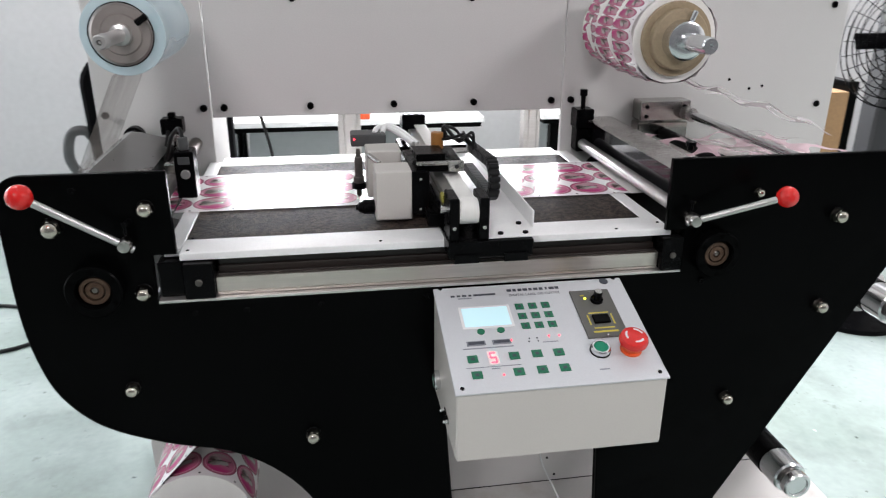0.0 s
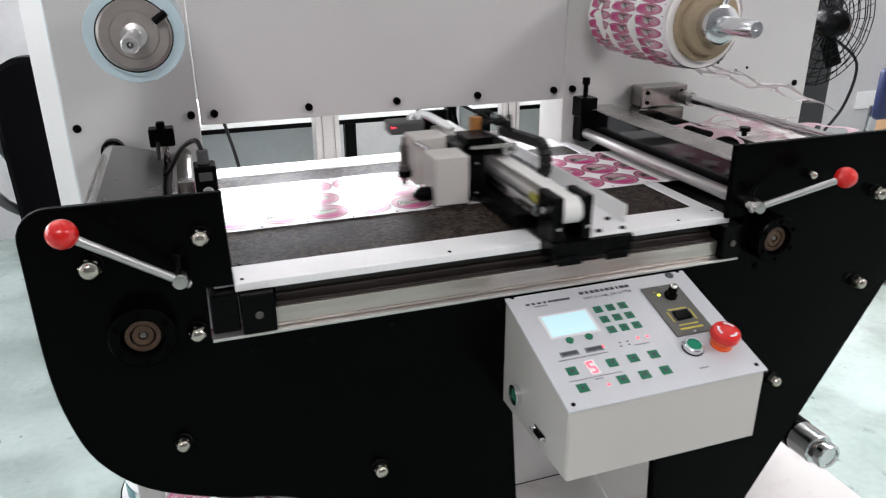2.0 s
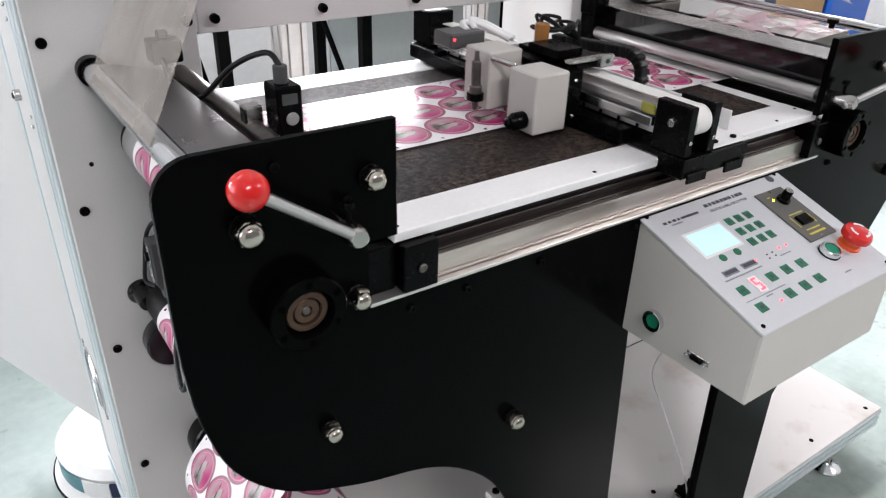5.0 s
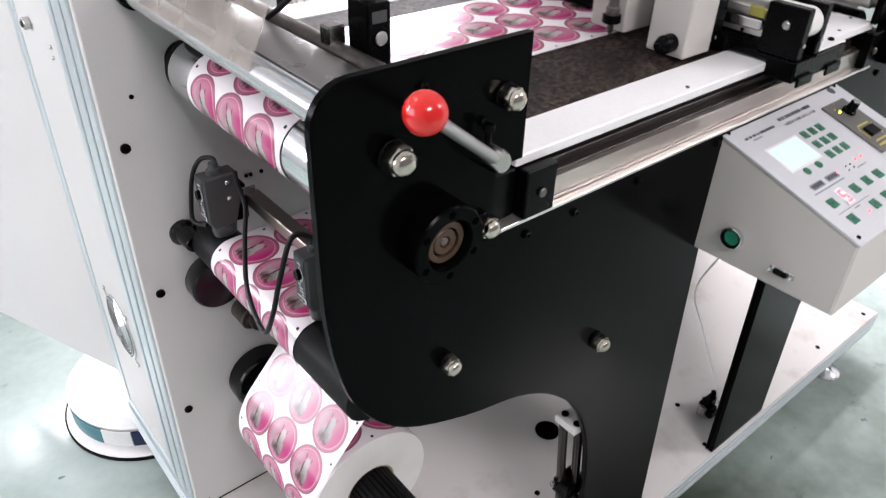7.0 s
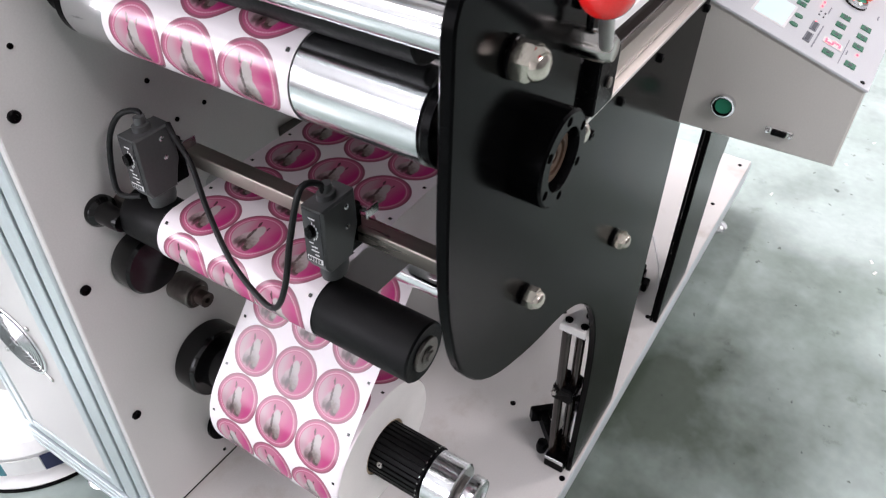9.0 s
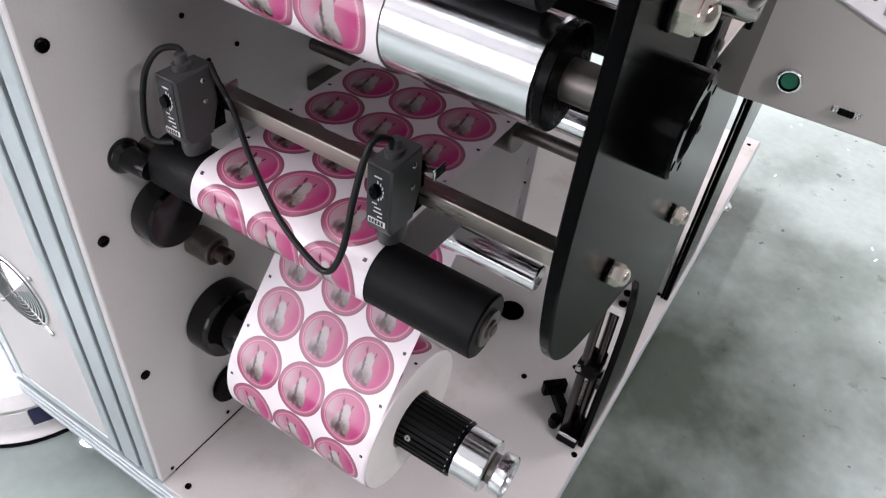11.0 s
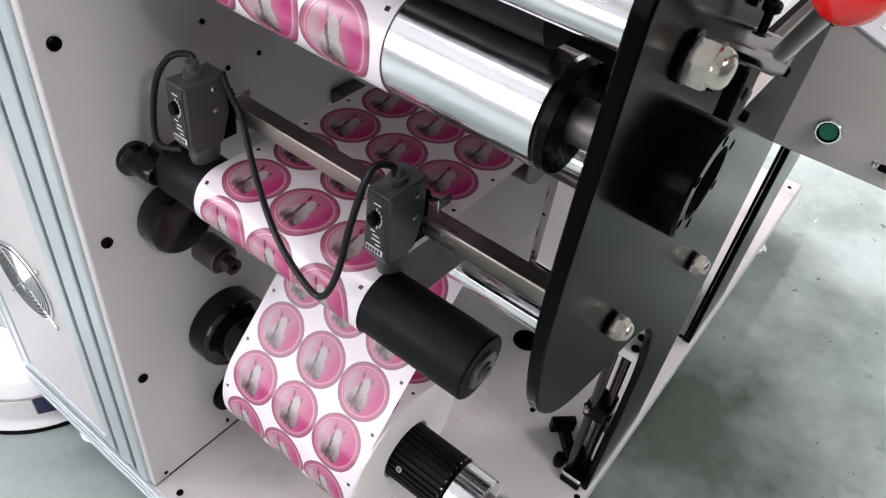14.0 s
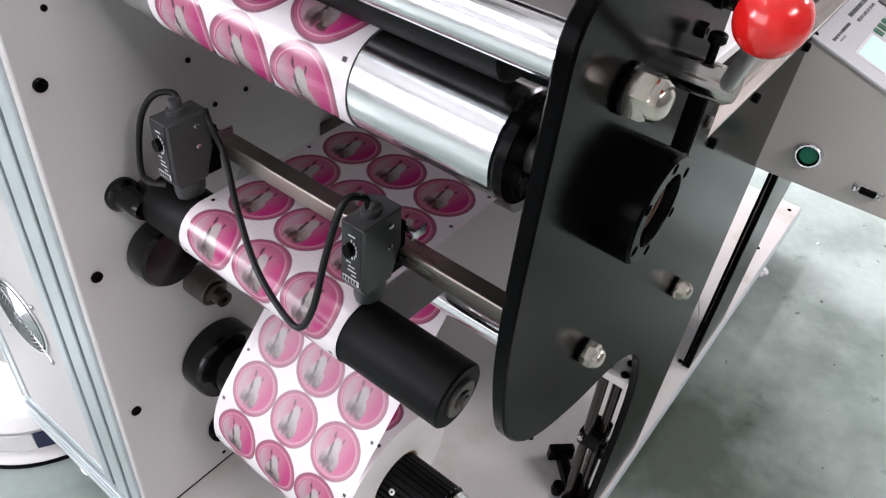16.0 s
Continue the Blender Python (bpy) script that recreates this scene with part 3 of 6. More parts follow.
part("cabinet_bottom", box(OX0 - 0.02, 0.66, CY0, CY1, 0.10, 0.90, 0.002), WHITE_COAT, mach)


def profile_post(x, y, z0, z1, w, material=ALU_PALE, name="frame_post"):
    """An upright aluminium section with a groove in each face."""
    h, g, d = w / 2, w * 0.09, w * 0.12
    pts = []
    for sx, sy, ex, ey in ((1, 0, 0, 1), (0, 1, -1, 0), (-1, 0, 0, -1), (0, -1, 1, 0)):
        for k, off in ((-0.97, 0), (-0.62, 0), (-0.6, -d), (-0.42, -d), (-0.40, 0), (0.40, 0), (0.42, -d), (0.6, -d), (0.62, 0), (0.97, 0)):
            pts.append((x + sx * (h + off) + ex * k * h, y + sy * (h + off) + ey * k * h))
    return part(name, plate(pts, "z", z0, z1, 0), material, mach)


profile_post(0.090, CY1 - 0.030, 0.90, 1.34, 0.055, ALU)
profile_post(0.560, CY1 - 0.025, 0.90, 1.34, 0.042, ALU)
# corner post: a broad section with two deep grooves on the side that shows, and a narrow one at the back
SX0 = XL - 0.004
for y0, y1 in ((CY0 + 0.001, 1.5825), (1.5935, 1.6285), (1.6395, 1.6600)):
    part("frame_post", box(SX0, XL + 0.030, y0, y1, BASE_Z, TOP, 0.0015), ALU_PALE, mach, "pale anodised aluminium section")
part("post_core", box(XL + 0.004, XL + 0.030, 1.5826, 1.6394, BASE_Z, TOP, 0), BLACK_COAT, mach)
for y0, y1 in ((CY1 - 0.040, CY1 - 0.018), (CY1 - 0.014, CY1)):
    part("frame_post", box(SX0, XL + 0.030, y0, y1, BASE_Z, TOP, 0.0015), ALU_PALE, mach)
part("panel_rail", box(SX0, XL + 0.020, 1.6605, CY1 - 0.041, BASE_Z + 0.002, BASE_Z + 0.024, 0.001), ALU_PALE, mach)
panel = part("side_panel", box(XL - 0.002, XL + 0.004, 1.6605, CY1 - 0.041, BASE_Z + 0.0245, TOP, 0.001), WHITE_COAT, mach, "white coated cabinet side panel")
# fan guard of wire rings on the side panel
GY, GZ = 1.755, 0.458
guard = part("fan_guard", ring((XL - 0.0022, GY, GZ), (-1, 0, 0), 0.060, 0.064, 0.003, 48), CHROME, mach, "chromed wire fan guard")
for k in range(8):
    part("wire_ring", ring((XL - 0.0050, GY, GZ), (-1, 0, 0), 0.010 + 0.0064 * k, 0.0118 + 0.0064 * k, 0.0018, 36), CHROME, guard)
part("fan_opening", lathe((XL - 0.0022, GY, GZ), (-1, 0, 0), [(0, 0), (0, 0.059), (0.0008, 0.059), (0.0008, 0)], 40), GREY_PLASTIC, guard)
for a in range(4):
    t = radians(45 + 90 * a)
    ca, sa = math.cos(t), math.sin(t)
    part("wire_spoke", rod((XL - 0.0040, GY, GZ), (XL - 0.0040, GY + 0.078 * ca, GZ + 0.078 * sa), 0.0013, 8), CHROME, guard)
    part("screw", rod((XL - 0.002, GY + 0.078 * ca, GZ + 0.078 * sa), (XL - 0.0055, GY + 0.078 * ca, GZ + 0.078 * sa), 0.0042, 12), STEEL, guard)
latch = part("latch", rod((XL - 0.002, 1.796, 0.999), (XL - 0.012, 1.796, 0.999), 0.009, 20), STEEL, mach, "round steel panel lock")
part("key_slot", rod((XL - 0.012, 1.796, 0.999), (XL - 0.0145, 1.796, 0.999), 0.005, 14), BRASS, latch)
for y, z in ((1.69, 1.135), (1.69, 1.155), (1.70, 0.99), (1.70, 0.975)):
    part("rivet", rod((XL - 0.002, y, z), (XL - 0.0055, y, z), 0.003, 10), STEEL, mach)
# rear cabinet door standing ajar
bm = box(0, 0.022, 0, 0.46, 0.215, TOP, 0.002)
bmesh.ops.rotate(bm, verts=bm.verts, cent=(0, 0, 0), matrix=Matrix.Rotation(radians(22), 3, "Z"))
bmesh.ops.translate(bm, verts=bm.verts, vec=(XL + 0.0, CY1 + 0.01, 0))
part("rear_door", bm, WHITE_COAT, mach, "white cabinet door standing ajar")

# base plate with its grooved front edge and feet
BX0, BX1, BY0 = XL - 0.002, 1.238, 1.018
part("base_plate", box(BX0, BX1, BY0, YB - 0.001, BASE_Z - 0.006, BASE_Z, 0.001), BASE_COAT, mach, "white coated base plate with brown smudges")
for z0, z1 in ((0.094, 0.1055), (0.1115, 0.1260), (0.1325, 0.1435)):
    part("base_rail", box(BX0, BX1, BY0 - 0.002, BY0 + 0.04, z0, z1, 0.001), ALU_PALE, mach)
    part("side_rail", box(SX0 - 0.004, BX0 + 0.030, BY0 + 0.0405, CY1, z0, z1, 0.001), ALU_PALE, mach)
    part("side_rail", box(BX1 - 0.030, BX1, BY0 + 0.0405, YB - 0.001, z0, z1, 0.001), ALU_PALE, mach)
part("base_core", box(BX0 + 0.004, BX1 - 0.004, BY0 + 0.006, CY1 - 0.01, 0.096, 0.1425, 0), BLACK_COAT, mach)
for x, y in ((-0.36, 1.80), (1.10, 1.045), (-0.34, 1.075), (1.12, 1.74)):
    foot = part("levelling_foot", lathe((x, y, 0.0), (0, 0, 1), [(0, 0), (0, 0.036), (0.006, 0.037), (0.012, 0.03), (0.018, 0.016), (0.024, 0.012), (0.024, 0)], 28), CHROME, mach)
    part("spindle", rod((x, y, 0.02), (x, y, 0.097), 0.0075, 14), STEEL, foot)
for x, y in ((-0.388, 1.508), (-0.375, 1.10), (0.122, 1.176), (0.200, 1.106), (0.488, 1.043), (0.026, 1.027), (0.717, 1.054), (0.976, 1.049), (1.20, 1.04), (0.537, 1.147), (0.40, 1.20)):
    cap_screw(x, y, BASE_Z - 0.0005, mach, 0.0055, (0, 0, 1), 0.002)
part("cable_hole", lathe((0.253, 1.275, BASE_Z + 0.0004), (0, 0, 1), [(0, 0), (0, 0.026), (0.0012, 0.026), (0.0012, 0)], 28), HOLE, mach, "round black hole in the base")

# black front plate
left = arc(-0.363, 1.116, 0.035, 90, 180, 6)
curve = bend([(-0.398, 1.060), (-0.397, 0.960), (-0.388, 0.888), (-0.366, 0.823), (-0.316, 0.768), (-0.232, 0.730), (-0.145, 0.706), (-0.080, 0.667), (-0.026, 0.605), (0.015, 0.510), (0.034, 0.395)], 4)
outline = left + curve + [(0.046, BASE_Z), (0.236, BASE_Z), (0.190, 0.800), (0.446, 0.800), (0.480, BASE_Z), (0.672, BASE_Z), (0.656, 0.456), (0.936, 0.964)]
outline += arc(0.935, 1.102, 0.040, 0, 90, 5) + [(0.531, 1.142), (0.532, 1.031), (0.563, 1.031), (0.563, 0.961), (-0.214, 0.963), (-0.213, 1.034), (-0.181, 1.034), (-0.182, 1.151)]
part("front_plate", plate(outline, "y", YF0, YF1, 0.0015), BLACK_COAT, mach, "black powder-coated front plate")
part("edge_strip", box(-0.213, 0.563, YF0 - 0.001, YF1 + 0.012, 0.9615, 0.9655, 0.0005), ALU, mach, "bright aluminium edge strip")
part("leg_flange", plate([(0.4455, 0.800), (0.4525, 0.800), (0.4865, BASE_Z), (0.4795, BASE_Z)], "y", YF1 + 0.0005, YF1 + 0.006, 0.001), BLACK_COAT, mach)
NUTS = ((-0.212, 1.103, 0.0105), (-0.330, 1.082, 0.0125), (-0.229, 0.983, 0.0105), (-0.265, 0.832, 0.0095), (-0.014, 0.726, 0.0105), (0.813, 1.044, 0.0110), (0.813, 0.888, 0.0105), (0.672, 0.727, 0.0100), (0.672, 1.087, 0.0070))
for x, z, r in NUTS:
    acorn(x, YF0, z, r * 0.98, mach)
for x, z in ((-0.166, 0.945), (-0.095, 0.945), (0.010, 0.947), (0.165, 0.948), (0.600, 0.945), (-0.235, 1.085), (-0.30, 1.13)):
    cap_screw(x, YF0, z, mach, 0.0048, depth=0.004)


def bearing(x, z, r):
    """Black bearing housing with a bronze-brown ring in its middle."""
    f = YF0 - 0.027
    b = part("bearing_housing", lathe((x, YF0, z), (0, -1, 0), [(0, 0), (0, r), (0.025, r), (0.027, r - 0.002), (0.027, r * 0.66), (0.026, r * 0.64), (0.016, r * 0.63), (0.016, 0)], 48), BLACK_COAT, mach, "black round bearing housing")
    part("bearing_ring", ring((x, YF0 - 0.0162, z), (0, -1, 0), r * 0.38, r * 0.54, 0.004, 40), BRASS, b)
    part("bearing_ring", ring((x, YF0 - 0.0162, z), (0, -1, 0), r * 0.15, r * 0.33, 0.003, 32), BRASS, b)
    part("shaft_end", rod((x, YF0 - 0.016, z), (x, YF0 - 0.0185, z), r * 0.12, 20), DULL_STEEL, b)
    for a in range(6):
        t = radians(30 + 60 * a)
        part("screw_hole", lathe((x + r * 0.82 * math.cos(t), f, z + r * 0.82 * math.sin(t)), (0, -1, 0), [(-0.0004, 0), (-0.0004, 0.0036), (0.0002, 0.0036), (0.0002, 0)], 14), HOLE, b)
    return b


bearing(-0.288, 0.995, 0.0372)
bearing(0.609, 0.996, 0.0365)


def lever(px, pz, bx, bz, label):
    """Nip lever: pivot with a cross-drilled steel boss, a rod and a red ball."""
    boss = part("lever_boss", lathe((px, YF0, pz), (0, -1, 0), [(0, 0), (0, 0.0108), (0.028, 0.0108), (0.033, 0.0080), (0.0335, 0)], 28), BRACKET, mach, label)
    p0 = Vector((px, YF0 - 0.026, pz))
    ball = Vector((bx, 0.9645, bz))
    d = (ball - p0).normalized()
    part("lever_rod", rod(p0 - d * 0.013, ball, 0.0050, 18), SATIN, boss)
    part("ball_knob", lathe(ball - d * 0.0157, d, [(0, 0.004)] + [(0.0158 - 0.0158 * math.cos(radians(a)), 0.0158 * math.sin(radians(a))) for a in range(20, 180, 10)] + [(0.0316, 0)], 32), RED, boss, "glossy red ball knob")
    part("stop_screw", rod((px, YF0 - 0.012, pz + 0.010), (px, YF0 - 0.012, pz + 0.028), 0.0028, 12, bm=rod((px, YF0 - 0.012, pz + 0.022), (px, YF0 - 0.012, pz + 0.028), 0.0055, 14)), BLACK_METAL, boss)


lever(-0.239, 1.060, -0.342, 1.140, "steel nip lever with red ball knob, raised")
lever(0.562, 1.054, 0.684, 1.095, "steel nip lever with red ball knob, raised")

# ---- cutting deck ----
DZ = 1.030
part("deck_strip", box(-0.180, 0.545, 1.030, 1.087, DZ - 0.010, DZ + 0.001, 0.001), DECK_WHITE, mach, "bright aluminium front strip of the deck")
part("deck_strip", box(-0.204, -0.180, 1.048, 1.545, DZ - 0.010, DZ, 0.001), DECK_WHITE, mach)
part("deck_strip", box(0.520, 0.546, 1.088, 1.545, DZ - 0.010, DZ, 0.001), DECK_WHITE, mach)
part("deck_strip", box(-0.179, 0.519, 1.508, 1.572, DZ - 0.010, DZ + 0.001, 0.001), DECK_WHITE, mach)
part("cutting_mat", box(-0.179, 0.519, 1.088, 1.507, DZ - 0.008, DZ, 0.001), FELT, mach, "charcoal grey felt cutting mat")
part("deck_body", box(-0.175, 0.540, 1.075, 1.56, DZ - 0.05, DZ - 0.011, 0.001), BLACK_COAT, mach)
part("linear_rail", box(-0.132, 0.525, 1.044, 1.0655, 0.9935, 1.004, 0.0008, box(-0.132, 0.525, 1.049, 1.0655, 1.0035, 1.0155, 0.0008)), RAIL, mach, "oiled brown steel guide rail")
part("rail_bed", box(-0.132, 0.525, 1.0345, 1.0438, 0.9931, 0.9965, 0.0006), RAIL, mach)
rib = [(1.029, 0.9665)] + [(1.029 + dy, 0.9665 + 0.0265 * f) for f, dy in ((0.14, 0), (0.16, 0.0012), (0.20, 0.0012), (0.22, 0.0003), (0.80, 0.0003), (0.82, 0), (1.0, 0))] + [(1.055, 0.993), (1.055, 0.9665)]
part("front_beam", plate(rib, "x", -0.134, 0.527, 0), BEAM, mach, "grooved aluminium beam")
part("rail_backing", box(-0.134, 0.527, 1.066, 1.0745, 0.993, 1.0195, 0.0005), RAIL, mach)
part("rail_cover", box(-0.134, 0.527, 1.040, 1.0655, 1.0162, 1.0195, 0.0005), BLACK_METAL, mach)
for x0, x1 in ((-0.176, -0.135), (0.528, 0.562)):
    blk = part("end_block", box(x0, x1, 1.017, 1.072, 0.9665, 1.019, 0.0015), BLACK_METAL, mach)
    part("screw", rod(((x0 + x1) / 2, 1.017, 0.992), ((x0 + x1) / 2, 1.0135, 0.992), 0.0050, 16), DULL_STEEL, blk)
for x, y in ((-0.170, 1.042), (-0.170, 1.09), (0.10, 1.04), (0.30, 1.04), (0.46, 1.04), (0.535, 1.06)):
    cap_screw(x, y, DZ + 0.001, mach, 0.0025, (0, 0, 1), 0.0008)

# ---- rollers between the two plates ----
C_ROLL, R_ROLL = (-0.243, 0.431), 0.1000
C_IDLE, R_IDLE = (-0.164, 0.686), 0.0170
C_BLACK, R_BLACK = (-0.303, 0.740), 0.0335
C_TURN, R_TURN = (-0.014, 0.750), 0.030
C_LOW, R_LOW = (0.0295, 0.5500), 0.0137
C_UP, R_UP = (0.0295, 0.880), 0.0137
C_MAIN, R_MAIN = (-0.286, 0.9945), 0.0400


def roller(name, c, r, y0, y1, material, label, shaft=0.008, s0=YF1, s1=YB):
    ob = part(name, lathe((c[0], y0, c[1]), (0, 1, 0), [(0, 0), (0, r - 0.002), (0.002, r), (y1 - y0 - 0.002, r), (y1 - y0, r - 0.002), (y1 - y0, 0)], 48), material, mach, label)
    if s0 < y0:
        part("roller_shaft", rod((c[0], s0, c[1]), (c[0], y0 + 0.001, c[1]), shaft, 20), DULL_STEEL, ob)
    if s1 > y1:
        part("roller_shaft", rod((c[0], y1 - 0.001, c[1]), (c[0], s1, c[1]), shaft, 20), DULL_STEEL, ob)
    return ob


main = roller("drive_roller", C_MAIN, R_MAIN - 0.0004, 1.093, 1.500, CHROME, "polished chrome drive roller", 0.0155)
for y0, y1 in ((1.084, 1.0925), (1.5005, 1.510)):
    part("end_disc", ring((C_MAIN[0], y0, C_MAIN[1]), (0, 1, 0), 0.0145, R_MAIN - 0.0010, y1 - y0, 40), BLACK_METAL, main)
part("bushing", ring((C_MAIN[0], YB - 0.014, C_MAIN[1]), (0, 1, 0), 0.0145, 0.026, 0.0138, 32), BLACK_METAL, main)
roller("nip_roller", (-0.286, 1.0612), 0.0262, 1.107, 1.512, RUBBER, "black rubber nip roller", 0.010)
tube = roller("guide_tube", (-0.338, 1.090), 0.0150, YF1 + 0.0005, YB - 0.002, CHROME, "polished steel guide tube")
part("bushing", ring((-0.338, YB - 0.020, 1.090), (0, 1, 0), 0.0155, 0.0195, 0.0198, 32), BLACK_METAL, tube)
blackr = roller("idler_roller", C_BLACK, R_BLACK - 0.0004, 1.100, 1.505, RUBBER, "black rubber covered idler roller", 0.010, s0=1.094)
part("bearing_face", ring((C_BLACK[0], 1.0965, C_BLACK[1]), (0, 1, 0), 0.006, 0.019, 0.005, 28), DULL_STEEL, blackr)
part("bolt", rod((C_BLACK[0], 1.092, C_BLACK[1]), (C_BLACK[0], 1.097, C_BLACK[1]), 0.0065, 6), DULL_STEEL, blackr)
roller("idler_roller", C_IDLE, R_IDLE - 0.0004, 1.106, YB - 0.002, CHROME, "polished steel idler roller", s0=1.106)
roller("idler_roller", C_TURN, R_TURN - 0.0004, 1.2195, 1.4495, DULL_STEEL, "grey steel idler roller", 0.0095)
part("tie_bar", rod((0.070, YF1, 0.800), (0.070, YB, 0.800), 0.0105, 24), STEEL, mach, "polished steel tie bar")
roller("idler_roller", C_LOW, R_LOW - 0.0004, 1.12, 1.52, CHROME, "polished steel idler roller", s0=1.12)
roller("idler_roller", C_UP, R_UP - 0.0004, 1.10, 1.52, CHROME, "polished steel idler roller")
part("tie_bar", rod((-0.229, YF1, 0.983 - 0.055), (-0.229, YB, 0.983 - 0.055), 0.012, 24), CHROME, mach, "polished steel tie bar")
part("tie_bar", rod((-0.120, YF1, 0.880), (-0.120, YB, 0.880), 0.008, 24), CHROME, mach)
part("spacer", lathe((-0.332, YB, 0.742), (0, -1, 0), [(0, 0), (0, 0.020), (0.005, 0.0205), (0.008, 0.019), (0.012, 0.0150), (0.022, 0.0135), (0.040, 0.0130), (0.044, 0.012), (0.044, 0)], 28), BLACK_SHINE, mach, "dark grey turned spacer")
part("hub_disc", lathe((-0.303, YB, 0.650), (0, -1, 0), [(0, 0), (0, 0.040), (0.003, 0.042), (0.030, 0.042), (0.034, 0.039), (0.034, 0)], 40), BLACK_SHINE, mach, "black round hub")
stub = part("bearing_stub", rod((-0.260, YB, 0.566), (-0.260, YB - 0.040, 0.566), 0.021, 32, 0.002), DULL_STEEL, mach, "dark brown steel bearing stub")
part("stub_end", lathe((-0.260, YB - 0.0395, 0.566), (0, -1, 0), [(0, 0), (0, 0.015), (0.004, 0.015), (0.006, 0.011), (0.020, 0.011), (0.020, 0.0045), (0.012, 0.0045), (0.012, 0)], 24), GUIDE_STEEL, stub)
part("flange", lathe((-0.250, YB, 0.415), (0, -1, 0), [(0, 0), (0, 0.054), (0.003, 0.0565), (0.030, 0.0570), (0.037, 0.0560), (0.040, 0.054), (0.040, 0.050), (0.038, 0.046), (0.038, 0.0385), (0.085, 0.0385), (0.085, 0)], 64), BLACK_SHINE, mach, "glossy black unwind flange")
part("hub_disc", rod((-0.246, YB, 0.246), (-0.246, YB - 0.010, 0.246), 0.038, 36, 0.002), BLACK_METAL, mach, "black round hub")
part("deck_side", box(-0.2115, -0.1775, 1.031, 1.068, 0.9665, 1.0185, 0.002), BLACK_METAL, mach, "black end of the deck")
part("deck_side", box(-0.2035, -0.1775, 1.0685, 1.52, 0.975, 1.0190, 0.001), BLACK_METAL, mach)
part("stop_block", box(-0.030, 0.018, YB - 0.030, YB, 0.684, 0.706, 0.002), DULL_STEEL, mach, "dark steel stop block")
# square sensor bar
part("sensor_bar", box(-0.2640, -0.2430, YF1, 1.462, 0.8045, 0.8230, 0.0012), GROUND, mach, "square ground steel sensor bar")
# guide with two upright rods beside the leg
guide = part("guide_foot", box(0.034, 0.094, 1.032, 1.068, BASE_Z, 0.178, 0.002, box(0.060, 0.094, 1.034, 1.062, 0.178, 0.215, 0.002)), BLACK_METAL, mach, "black web guide bracket")
part("foot_edge", box(0.0325, 0.0345, 1.033, 1.067, 0.172, 0.180, 0.0005), CHROME, guide, "bright worn edge")
for x, y in ((0.050, 1.062), (0.066, 1.046)):
    part("guide_rod", rod((x, y, 0.178), (x - 0.042, y, 0.528), 0.0072, 20), BROWN_STEEL, guide, "dark brown polished guide rod")
gp = part("guide_plate", plate([(-0.004, 1.0315), (0.040, 1.0315), (0.040, 1.056), (0.016, 1.070), (-0.004, 1.070)], "z", 0.528, 0.541, 0.001), WHITE_COAT, guide, "white top plate with dark screws")
for x, y in ((0.030, 1.040), (0.007, 1.038), (0.008, 1.062)):
    cap_screw(x, y, 0.541, gp, 0.0058, (0, 0, 1), 0.003)
part("guide_slide", box(0.018, 0.064, 1.038, 1.072, 0.352, 0.382, 0.003), BLACK_METAL, guide)
part("slide_screw", rod((0.018, 1.066, 0.374), (0.010, 1.066, 0.374), 0.005, 14), STEEL, guide)
part("slide_screw", rod((0.046, 1.038, 0.345), (0.046, 1.034, 0.345), 0.006, 14), BLACK_METAL, guide)
arm = box(-0.012, 0.080, -0.008, 0.008, 0.0, 0.026, 0.002)
box(0.066, 0.082, -0.022, 0.022, 0.0, 0.030, 0.002, arm)
arm.transform(Matrix.Translation((0.068, 1.064, BASE_Z + 0.002)) @ Matrix.Rotation(radians(44), 4, "Z"))
part("guide_arm", arm, BLACK_METAL, guide)
part("arm_edge", rod((0.117, 1.128, BASE_Z + 0.004), (0.117, 1.128, BASE_Z + 0.032), 0.0030, 10), STEEL, guide)
part("adjusting_screw", rod((0.062, 1.036, 0.215), (0.058, 1.036, 0.300), 0.0055, 16), CHROME, guide)
part("link_plate", box(0.070, 0.078, 1.034, 1.050, 0.250, 0.325, 0.001), STEEL, guide)
coil_pts = [(0.080 + 0.010 * math.cos(0.9 * k), 1.052 + 0.010 * math.sin(0.9 * k), 0.216 + 0.0012 * k) for k in range(46)]
part("guide_spring", hose(coil_pts, 0.0014, 6, None, 2), STEEL, guide, "small coil spring")
part("guide_knob", lathe((0.059, 1.084, BASE_Z), (0, 0, 1), [(0, 0), (0, 0.009), (0.010, 0.011), (0.024, 0.009), (0.026, 0)], 16), BLACK_METAL, guide)
clip = part("leg_clip", box(0.548, 0.592, 1.090, 1.108, BASE_Z, 0.188, 0.002, box(0.556, 0.584, 1.076, 1.0895, BASE_Z, 0.172, 0.002)), BLACK_METAL, mach, "small black cable clip on the base")
for x in (0.553, 0.587):
    part("clip_screw", rod((x, 1.099, 0.188), (x, 1.099, 0.200), 0.006, 12), BLACK_METAL, clip)
part("clip_end", box(0.540, 0.5475, 1.086, 1.104, 0.160, 0.184, 0.001), STEEL, clip)

